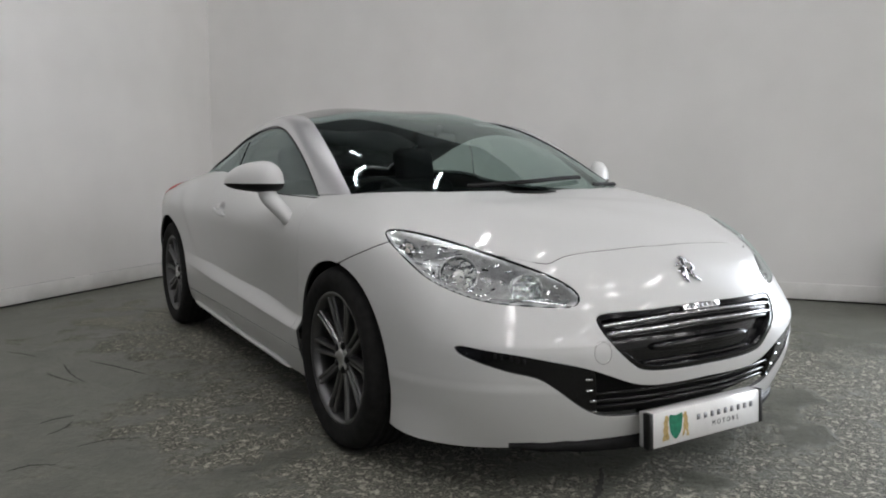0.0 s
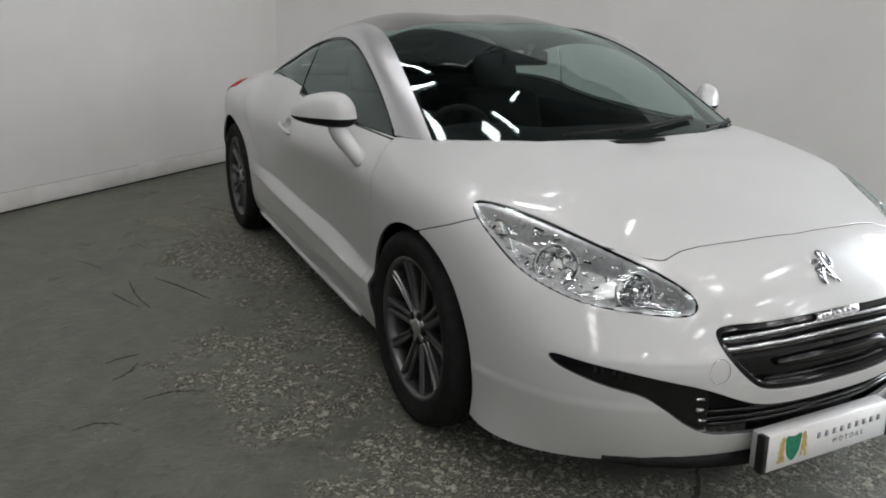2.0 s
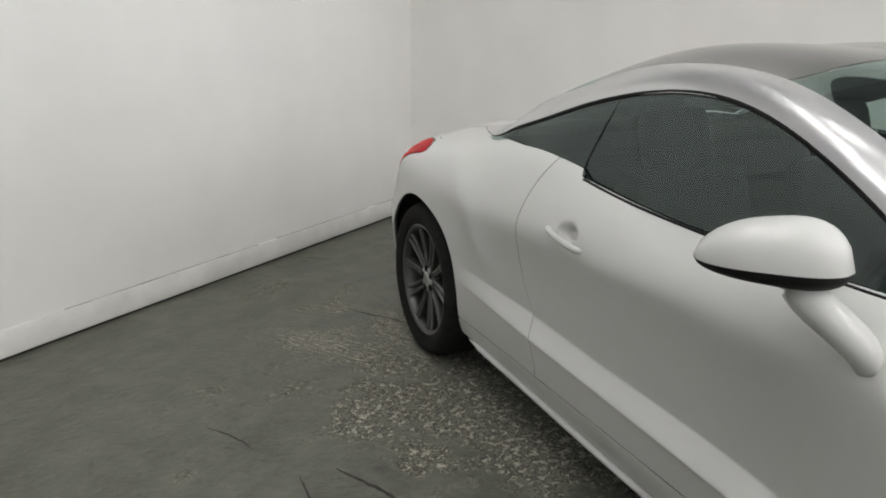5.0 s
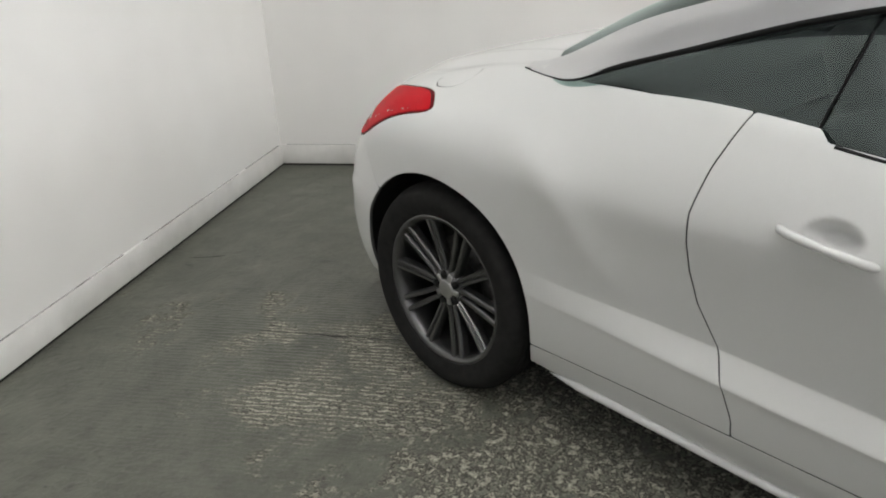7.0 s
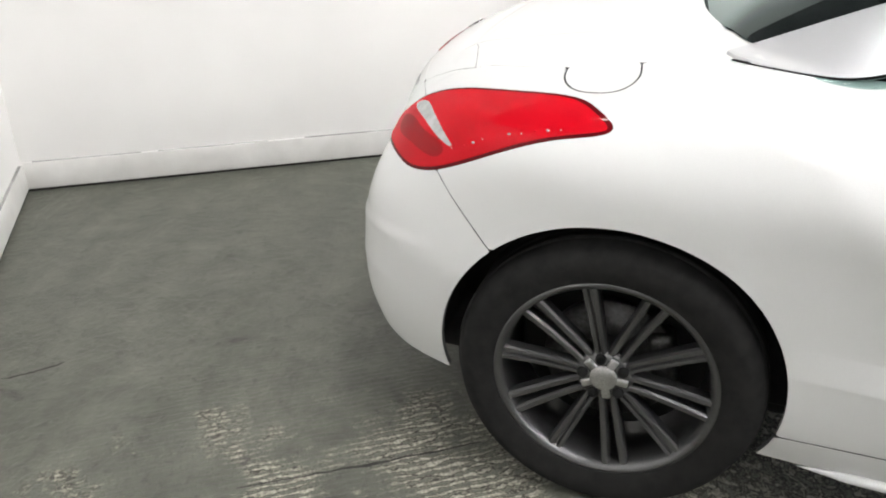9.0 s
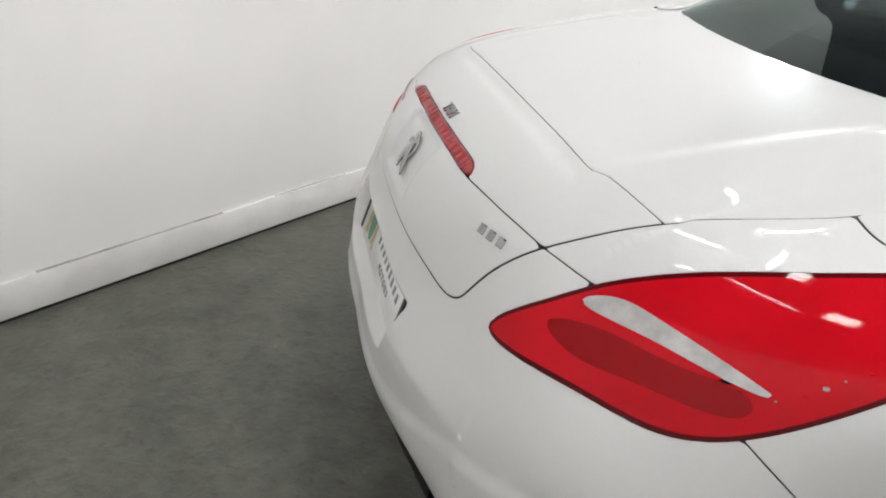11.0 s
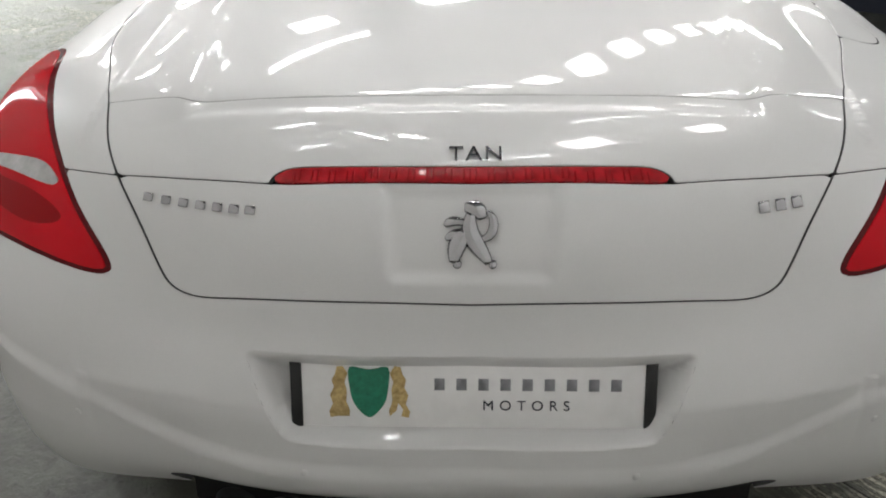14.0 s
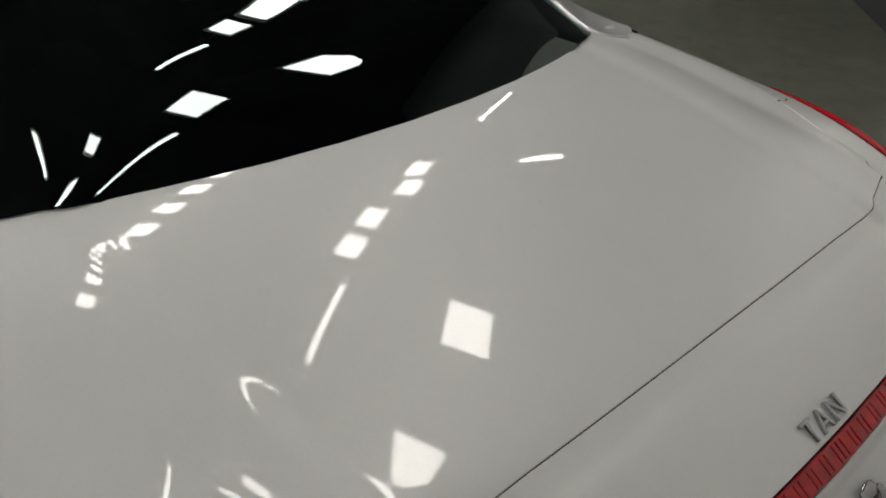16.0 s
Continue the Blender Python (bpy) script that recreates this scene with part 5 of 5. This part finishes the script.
PLATE_WHITE = vary(material("white_plate", (.78, .78, .77), .35, 0, .5, .1), 30, (.74, .74, .73), (.80, .80, .79))
PLATE_BLACK = material("black_plate_end", (.012, .012, .012), .4)
SHIELD_GREEN = vary(material("green_shield", (.01, .18, .10), .4), 90, (.008, .13, .075), (.015, .22, .125))
CREST_GOLD = vary(material("gold_crest_print", (.5, .36, .13), .5), 120, (.30, .20, .07), (.62, .47, .2))
FADED_INK = material("faded_print", (.26, .265, .28), .6)
INK = material("dark_print", (.03, .035, .045), .6)


def dealer_plate(m, depth):
    """A show plate: white, black ends, a green shield between two gold supporters, a line of bars and a word."""
    w, h = .26, .0555
    plate = new("show_plate")
    plate.parent = car
    plate["label"] = "white show plate with a green shield and dark print"
    part("plate_body", box_bm((-w, -h, -depth), (w, h, 0), .002, 1, m), PLATE_WHITE, plate)
    for s in (-1, 1):
        part("plate_end", box_bm((s * w - .0085, -h - .0005, -depth * .5), (s * w + .0085, h + .0005, .0022), .001, 1, m), PLATE_BLACK, plate, "black end strip")
    outline = [(-.028, .040), (0, .036), (.028, .040), (.029, .010), (.024, -.014), (.014, -.029), (0, -.039), (-.014, -.029), (-.024, -.014), (-.029, .010)]
    bm = bmesh.new()
    bm.faces.new([bm.verts.new((x - .152, y, .0010)) for x, y in reversed(smooth_line(outline, 3, True).tolist())])
    bmesh.ops.recalc_face_normals(bm, faces=bm.faces[:])
    bm.transform(m)
    part("shield", bm, SHIELD_GREEN, plate, "green shield")
    for s in (-1, 1):
        bm = bmesh.new()
        rnd = random.Random(5)
        side = [(.031, .030), (.038, .041), (.047, .040), (.050, .028), (.055, .020), (.052, .008), (.058, -.004), (.054, -.018), (.060, -.030), (.058, -.039), (.047, -.037), (.050, -.026), (.043, -.016), (.040, -.028), (.030, -.037), (.029, -.028), (.034, -.014), (.033, .004), (.036, .016)]
        bm.faces.new([bm.verts.new((-.152 + s * x, y, .0010)) for x, y in side])
        bmesh.ops.triangulate(bm, faces=bm.faces[:])
        for f in bm.faces:
            if f.normal.z < 0:
                f.normal_flip()
        bm.transform(m)
        part("supporter", bm, CREST_GOLD, plate, "gold crest figure")
    for k in range(9):
        x = -.048 + .0322 * k
        part("print_bar", box_bm((x - .0075, .0045, .0004), (x + .0075, .0225, .0012), 0, 1, m), FADED_INK, plate)
    word("printed_word", "MOTORS", .022, m @ Matrix.Translation((.079, -.026, .0012)), INK, plate, .0002, 1.7)


def word(name, text, size, m, mat, parent, deep, spread=1.0):
    cu = bpy.data.curves.new(name, "FONT")
    cu.body, cu.size, cu.extrude, cu.align_x, cu.space_character = text, size, deep, "CENTER", spread
    ob = new(name, cu)
    me = bpy.data.meshes.new_from_object(ob.evaluated_get(bpy.context.evaluated_depsgraph_get()))
    bpy.data.objects.remove(ob)
    bpy.data.curves.remove(cu)
    me.name = name
    me.transform(m)
    return finish(name, me, mat, parent, smooth=False)


dealer_plate(frame_at((.002, 2.250, .222), (0, 1, .05)), .05)
part("plate_holder", box_bm((-.20, 2.12, .175), (.20, 2.21, .255), .006), BLACK_PLASTIC, car)

# ---- rear: plate bay, outlet, pipes, sensors, badges ----
bay = BP - BN * dent(plate_bay, .045, .034)[..., None]
bay[-1, :, 0] = 0
sheet("plate_bay", cut(bay, normals_of(bay), plate_bay + .0005), WHITE_PAINT, car, "white recess round the rear plate", both=True, rim=0)
dealer_plate(frame_at((.004, -2.027, .577), (0, -1, .34)), .012)
sheet("outlet_back", cut(BP - BN * .05, BN, outlet - .02), DARK_VOID, car, both=True, rim=0)
bm = bmesh.new()
rows = []
for x in np.linspace(-.46, .46, 31):
    p, n = at_rear(x, .385)
    rows.append([bm.verts.new(np.array((x, p[1] + a, b))) for a, b in ((.012, .378), (.024, .352), (.018, .320), (.03, .282), (.12, .255))])
for a, b in zip(rows, rows[1:]):
    for k in range(4):
        bm.faces.new((a[k], a[k + 1], b[k + 1], b[k]))
bmesh.ops.recalc_face_normals(bm, faces=bm.faces[:])
part("rear_diffuser", bm, BLACK_PLASTIC, car, "black plastic rear skirt")
for x in (-.388, -.294):
    bm = lathe_bm([(.0, .040), (.018, .041), (.021, .039), (.016, .037), (-.10, .037), (-.10, .040)], 32, "Y")
    bm.transform(Matrix.Translation((x, -2.022, .320)) @ Matrix.Diagonal((1.02, -1, .78, 1)))
    bmesh.ops.recalc_face_normals(bm, faces=bm.faces[:])
    part("tailpipe", bm, GUNMETAL, car, "oval sooty metal tailpipe")
    bm = lathe_bm([(.06, .001), (.06, .0365)], 24, "Y")
    bm.transform(Matrix.Translation((x, -2.022, .320)) @ Matrix.Diagonal((1.02, 1, .78, 1)))
    part("tailpipe_bore", bm, DARK_VOID, car)
for x, z in ((.245, .462), (-.245, .462), (.62, .50), (-.62, .50)):
    p, n = at_rear(x, z)
    part("parking_sensor", box_bm((-.0065, -.0065, -.003), (.0065, .0065, .0012), .004, 2, frame_at(p, n)), WHITE_PAINT, car)


DARK_CHROME = material("shaded_chrome", (0.4, 0.4, 0.41), 0.10, 1.0)


def emblem(m, size):
    """A plain upright figure of chrome strokes."""
    strokes = ([(-.10, .50), (.12, .46), (.22, .30)], [(.02, .42), (.0, .10), (.12, -.14), (.34, -.46)], [(-.02, .14), (-.20, -.12), (-.28, -.46)], [(-.02, .22), (-.30, .26), (-.44, .18)],
               [(-.02, .06), (-.26, .04), (-.42, -.06)], [(.12, -.05), (.34, .02), (.40, .28), (.30, .44)], [(-.28, -.46), (-.14, -.50)], [(.34, -.46), (.46, -.50)])
    bm = bmesh.new()
    for k, s in enumerate(strokes):
        line = smooth_line([(x * size, y * size, .003) for x, y in s], 5)
        fat = size * (.165 if k in (1, 2) else .150 if k == 0 else .085)
        q = tube_bm(line, fat * np.sin(np.linspace(.5, math.pi - .45, len(line))), 8)
        for v in q.verts:
            v.co.z = .002 + (v.co.z - .002) * .35
        me = bpy.data.meshes.new("t")
        q.to_mesh(me)
        q.free()
        bm.from_mesh(me)
        bpy.data.meshes.remove(me)
    bm.transform(m)
    return part("emblem", bm, DARK_CHROME, car, "chrome upright emblem")


p, n = at_front(0, .692)
emblem(frame_at(p, n), .088)
p, n = at_rear(0, .808)
emblem(frame_at(p + n * .001, n), .080)
p, n = at_rear(.012, .899)
word("letters", "TAN", .035, frame_at(p + n * .003, n, (0, 1, .9)) @ Matrix.Translation((0, -.019, 0)), DARK_CHROME, car, .002, 1.15)


def badge(xs, z, h, w):
    a, b, c = (at_rear(x, z) for x in (xs[0], (xs[0] + xs[-1]) / 2, xs[-1]))
    for f in np.linspace(0, 1, len(xs)):
        k0, k1, k2 = (1 - f) * (1 - 2 * f), 4 * f * (1 - f), f * (2 * f - 1)
        p, n = a[0] * k0 + b[0] * k1 + c[0] * k2, a[1] * k0 + b[1] * k1 + c[1] * k2
        part("badge_mark", box_bm((-w, -h, 0), (w, h, .003), .001, 1, frame_at(p + n * .0005, n)), DARK_CHROME, car, "chrome bar-shaped mark")


badge(np.linspace(-.470, -.308, 7), .834, .0062, .0080)
badge((.416, .440, .464), .828, .0085, .0085)

p, n = at_front(.414, .478)
m = frame_at(p + n * .0002, n)
bm = tube_bm([(.028 * math.cos(a), .034 * math.sin(a), 0) for a in np.linspace(0, math.tau, 36, endpoint=False)], .0009, 6, True)
bm.transform(m)
part("tow_cap_joint", bm, SATIN_CHROME, car, "fine outline of the round tow cap")
for s in (1, -1):
    line = []
    for u in np.linspace(.36, .735, 40):
        q = BODY.grid([u], [0.0])[0][0, 0]
        line.append((q + (.010, 0, .003)) * [s, 1, 1])
    line = [q for q in line if -.93 < q[1] < .97]
    bm = tube_bm(line, .011 * np.clip(np.sin(np.linspace(0, math.pi, len(line))) * 6, .05, 1), 10)
    part("sill_lip", bm, WHITE_PAINT, car, "white rounded sill edge")

# ---- mirrors, handles, trims, wipers ----
for s in (1, -1):
    inner, outer = np.array((.872, .735, .957)), np.array((1.052, .533, .957))
    along = (outer - inner) / np.linalg.norm(outer - inner)
    ahead = np.array((along[1] * -1, along[0], 0))
    if ahead[1] < 0:
        ahead = -ahead
    mirror = new("door_mirror")
    mirror.parent = car
    mirror["label"] = "white door mirror with a black lower half"
    length = np.linalg.norm(outer - inner)
    for name, lo, hi, mat, lab in (("mirror_cap", .0, math.pi, WHITE_PAINT, "white mirror cap"), ("mirror_base", -math.pi, 0.0, BLACK_PLASTIC, "black mirror underside")):
        bm = bmesh.new()
        rows = []
        for f in np.linspace(0, 1, 25):
            w = max(1e-3, (1 - abs(2 * f - 1.0) ** 3.0)) ** .55
            c = inner + along * length * (f * 1.04 - .02) + ahead * .004
            row = []
            for a in np.linspace(lo, hi, 17):
                ca, sa = math.cos(a), math.sin(a)
                up = .104 * (1 - .38 * f ** 1.6) if lo == 0 else .046 * (1 - .45 * f)
                dep = .072 if ca > 0 else .036
                row.append(bm.verts.new((c + ahead * dep * w * np.sign(ca) * abs(ca) ** .85 + np.array((0, 0, up * w * np.sign(sa) * abs(sa) ** .85))) * [s, 1, 1]))
            rows.append(row)
        for a, b in zip(rows, rows[1:]):
            for k in range(16):
                bm.faces.new((a[k], a[k + 1], b[k + 1], b[k]))
        bmesh.ops.recalc_face_normals(bm, faces=bm.faces[:])
        part(name, bm, mat, mirror, lab)
    c = inner + along * length * .5 - ahead * .039
    m = frame_at(c * [s, 1, 1], -ahead * [s, 1, 1])
    part("mirror_glass", box_bm((-.10, -.026, -.004), (.10, .052, .001), .003, 1, m), CHROME, mirror, "mirror glass")
    p, n = at_side(.805, .805, s)
    root = inner + along * length * .30 + np.array((0, 0, -.012))
    foot = [p - n * .012, p + n * .016 + (0, -.02, .035), root * [s, 1, 1] + (0, .012, -.035), root * [s, 1, 1]]
    line = smooth_line(foot, 6)
    bm = tube_bm(line, np.interp(np.linspace(0, 1, len(line)), [0, .25, 1], [.026, .032, .042]), 16)
    part("mirror_arm", bm, WHITE_PAINT, mirror, "white mirror arm")
    (head, n), (end, _) = at_side(-.106, .772, s), at_side(-.296, .803, s)
    line = smooth_line([head + (end - head) * f + n * o for f, o in ((0, -.006), (.07, .008), (.25, .017), (.5, .020), (.75, .017), (.93, .008), (1, -.006))], 5)
    bm = tube_bm(line, np.interp(np.linspace(0, 1, len(line)), [0, .12, .88, 1], [.006, .0095, .0095, .006]), 10)
    part("door_handle", bm, WHITE_PAINT, car, "white door handle")
    edge = CABIN.grid(np.linspace(.005, .998, 80), [r1])[0][:, 0] * [s, 1, 1]
    part("window_seal", tube_bm(edge, np.interp(-edge[:, 1], [.8, .96, 1.1, 1.16], [.0075, .0045, .004, .002]), 8), BLACK_PLASTIC, car, "black seal over the side window")
    edge = CABIN.grid(np.linspace(.0, .88, 60), [r2 - .008])[0][:, 0] * [s, 1, 1]
    part("screen_seal", tube_bm(edge, .004, 8), BLACK_PLASTIC, car, "black seal beside the screen")

    q = []
    for z in np.linspace(.955, 1.19, 8):
        yy = float(curve_at([(.95, -.300), (1.0, -.285), (1.2, -.235), (1.3, -.2)], z))
        i = np.unravel_index(np.where(CVV < r1, (CY - yy) ** 2 + (CZ - z) ** 2, 1e9).argmin(), CY.shape)
        q.append((CP[i] + CN[i] * .001) * [s, 1, 1])
    part("window_post", tube_bm(smooth_line(q[::2], 4), .0025, 6), BLACK_PLASTIC, car, "black window post")
    belt = [(.794, .90), (.800, .45), (.804, 0), (.803, -.25)]
    line = []
    for x, y in belt:
        i = np.unravel_index(np.where(VV > BODY.rail_after(5.3), (X - x) ** 2 + (Y - y) ** 2, 1e9).argmin(), X.shape)
        line.append((BP[i] + BN[i] * -.002) * [s, 1, 1])
    part("belt_seal", tube_bm(smooth_line(line, 10), .005, 6), BLACK_PLASTIC, car, "black belt seal")

scuttle = np.maximum(np.maximum(-cabin, Y - 1.36), .9 - Y)
bm = bmesh.new()
rows = []
for x in np.linspace(-.708, .708, 31):
    yy = float(curve_at([(0, 1.319), (.385, 1.262), (.60, 1.177), (.710, 1.09)], abs(x)))
    zz = .932 - .030 * (abs(x) / .708) ** 2
    rows.append([bm.verts.new((x, yy + a, zz + b)) for a, b in ((.03, -.012), (.0, -.004), (-.06, -.018), (-.14, -.05))])
for a, b in zip(rows, rows[1:]):
    for k in range(3):
        bm.faces.new((a[k], a[k + 1], b[k + 1], b[k]))
bmesh.ops.recalc_face_normals(bm, faces=bm.faces[:])
part("scuttle", bm, BLACK_PLASTIC, car, "black scuttle below the windscreen")


def on_screen(x, f):
    """A place on the windscreen: x across, f up from its foot."""
    u = f * .30
    g = CABIN.grid([u], np.linspace(r2, 1, 120))
    k = np.abs(g[0][0, :, 0] - abs(x)).argmin()
    s = 1 if x >= 0 else -1
    return g[0][0, k] * [s, 1, 1], g[1][0, k] * [s, 1, 1]


for root, tip in (((.30, -.005), (-.36, .10)), ((-.38, -.005), (-.66, .05))):
    q = []
    for k in np.linspace(0, 1, 7):
        p, n = on_screen(root[0] + (tip[0] - root[0]) * k, max(0.0, root[1] + (tip[1] - root[1]) * k))
        q.append(p + n * (.022 - .008 * k))
    wiper = new("wiper")
    wiper.parent = car
    part("wiper_arm", tube_bm(smooth_line(q, 4), .007, 8), BLACK_PLASTIC, wiper, "black wiper arm")
    q = [a + np.array((0, .012, -.006)) for a in q[2:]]
    part("wiper_blade", tube_bm(smooth_line(q, 4), .005, 6), RUBBER, wiper, "black wiper blade")

# ---- inside the cabin ----
TRIM_DARK = vary(material("charcoal_trim", (.02, .02, .021), .9, spec=.15), 60, (.006, .006, .0065), (.011, .011, .0115))
LEATHER = vary(material("black_leather", (.02, .019, .018), .8, spec=.15), 30, (.006, .0058, .0056), (.012, .0115, .011))
part("cabin_floor", box_bm((-.72, -1.1, .25), (.72, 1.1, .28)), TRIM_DARK, car)
for s in (-1, 1):
    part("door_card", box_bm((s * .745 - .03, -1.0, .27), (s * .745 + .03, .95, .885), .03, 3), TRIM_DARK, car, "dark door lining")
part("rear_shelf", box_bm((-.66, -1.2, .80), (.66, -.72, .955), .03, 3), TRIM_DARK, car, "dark rear shelf")
part("rear_bench", box_bm((-.60, -.80, .30), (.60, -.35, .78), .08, 4), LEATHER, car, "black rear bench")
bm = bmesh.new()
rows = []
for x in np.linspace(-.72, .72, 25):
    hood = .035 * math.exp(-((x - .36) / .17) ** 2)
    rows.append([bm.verts.new((x, y, z + hood * hh)) for y, z, hh in ((1.26, .89, 0), (1.0, .905, .2), (.80, .90, 1), (.68, .88, 1), (.64, .82, .4), (.66, .62, 0), (.72, .50, 0))])
for a, b in zip(rows, rows[1:]):
    for k in range(6):
        bm.faces.new((a[k], a[k + 1], b[k + 1], b[k]))
bmesh.ops.recalc_face_normals(bm, faces=bm.faces[:])
part("dashboard", bm, TRIM_DARK, car, "dark moulded dashboard")
wheel_m = frame_at((.36, .52, .80), (0, -.9, .42))
bm = tube_bm([(.185 * math.cos(a), .185 * math.sin(a), 0) for a in np.linspace(0, math.tau, 40, endpoint=False)], .015, 10, True)
bm.transform(wheel_m)
part("steering_wheel", bm, LEATHER, car, "black steering wheel")
part("steering_boss", box_bm((-.17, -.03, -.03), (.17, .05, .01), .02, 3, wheel_m), TRIM_DARK, car)
for x in (.37, -.37):
    seat = new("seat")
    seat.parent = car
    seat["label"] = "black leather front seat"
    part("seat_base", box_bm((x - .25, -.15, .32), (x + .25, .40, .50), .07, 4), LEATHER, seat)
    back_m = Matrix.Translation((x, -.18, .45)) @ Matrix.Rotation(radians(18), 4, "X")
    part("seat_back", box_bm((-.25, -.07, 0), (.25, .07, .52), .065, 5, back_m), LEATHER, seat)
    part("headrest", box_bm((-.13, -.06, .50), (.13, .055, .72), .055, 5, back_m), LEATHER, seat)
p, n = on_screen(0, .93)
part("rear_view_mirror", box_bm((-.115, -.012, -.030), (.115, .016, .034), .02, 4, Matrix.Translation(Vector(p) + Vector((.0, -.06, -.07)))), TRIM_DARK, car, "dark rear-view mirror")
part("mirror_stem", tube_bm([Vector(p) + Vector((0, -.01, -.01)), Vector(p) + Vector((0, -.05, -.05))], .014, 8), TRIM_DARK, car)
lining = CP - CN * .03
sheet("head_lining", cut(lining, CN, np.maximum(roof_zone, -.02 - CX)), TRIM_DARK, car, both=True, rim=0)
for s in (False, True):
    sheet("pillar_lining", cut(CP - CN * .022, CN, arch_zone), TRIM_DARK, car, left=s, rim=0)

# ---- cracks in the floor ----
for k, (line, width) in enumerate((([(1.52, -.52), (1.42, -.33), (1.31, -.09)], .006), ([(1.73, -.36), (1.69, -.25), (1.63, -.12)], .006), ([(1.64, -.52), (1.63, -.3), (1.59, -.09)], .004), ([(1.88, -.97), (1.80, -.86), (1.75, -.75)], .004),
                                   ([(1.82, .46), (1.76, .43), (1.69, .42)], .006), ([(1.80, .62), (1.74, .57), (1.70, .50)], .005), ([(.20, 1.97), (.33, 2.10), (.44, 2.19)], .010), ([(1.16, -2.10), (.98, -1.84), (.80, -1.60)], .004),
                                   ([(1.03, -2.97), (.97, -2.91), (.90, -2.86)], .005), ([(1.95, .95), (1.88, .93), (1.80, .97)], .006), ([(1.72, .82), (1.62, .80), (1.50, .84)], .005))):
    crack(line, width * 1.5, k)

# ---- another parked car's wheel by the wall, built without its car ----
far_wheel = thing("spare_wheel", "black tyre on a dark rim standing by the white wall", "wheel", at=HALL @ pose(.26, 6.4, .335, 0, 8, 4))
wheel_model = [o for o in car.children if o.name.startswith("wheel") and o.name.split(".")[0] == "wheel"][0]
for o in wheel_model.children:
    if o.name.split(".")[0] in ("tyre", "tyre_rib", "rim", "spoke", "hub", "centre_cap"):
        q = new(o.name.split(".")[0], o.data)
        q.parent = far_wheel

# ---- the navy car that stands next to it ----
NAVY_PAINT = vary(material("navy_car_paint", (0.012, 0.016, 0.035), 0.3, 0.2, 1.0, 0.02), 700, (0.010, 0.013, 0.028), (0.016, 0.020, 0.042), 2.0)
NAVY_LENS = material("dark_lamp_lens", (0.015, 0.02, 0.04), 0.1, 0.0, 1.0, 0.02)
SMOKED_GLASS = material("dark_car_glass", (0.012, 0.014, 0.015), 0.05, 0.0, 1.0, 0.01)
neighbour = thing("parked_car", "dark navy parked car with chrome lamp edges", "car", at=pose(3.63, 3.775, 0, 0, 0, 150))
step = (slice(None, None, 3), slice(None, None, 2))
NP, NN = BP[step], BN[step]
NH = np.linalg.norm(NP - np.array((.64, 2.04, .52)), axis=2) - .135
open_d = np.maximum(-arches[step], -cabin[step])
sheet("body", cut(NP, NN, np.maximum(open_d, -NH)), NAVY_PAINT, neighbour, both=True)
low_step = (slice(None, None, 4), slice(None, None, 3))
sheet("cabin", cut(CP[low_step], CN[low_step], np.full(CX[low_step].shape, -1.0)), SMOKED_GLASS, neighbour, "dark glass cabin", both=True, rim=0)
for side in (False, True):
    sheet("headlamp", cut(NP, NN, NH + .016), NAVY_LENS, neighbour, "dark headlamp lens", left=side, lift=-.004)
    sheet("lamp_edge", cut(NP, NN, np.maximum(NH + .001, -(NH + .017))), CHROME, neighbour, "bright chrome lamp edge", left=side, lift=.003)
for o in [o for o in car.children if o.name.split(".")[0] == "wheel"]:
    w = new("wheel")
    w.parent = neighbour
    w.matrix_basis = o.matrix_basis
    for c in o.children:
        if c.name.split(".")[0] in ("tyre", "rim", "spoke", "hub"):
            q = new(c.name.split(".")[0], c.data)
            q.parent = w
part("underbody", box_bm((-.70, -1.80, .20), (.70, 1.95, .27), .02), DARK_VOID, neighbour)
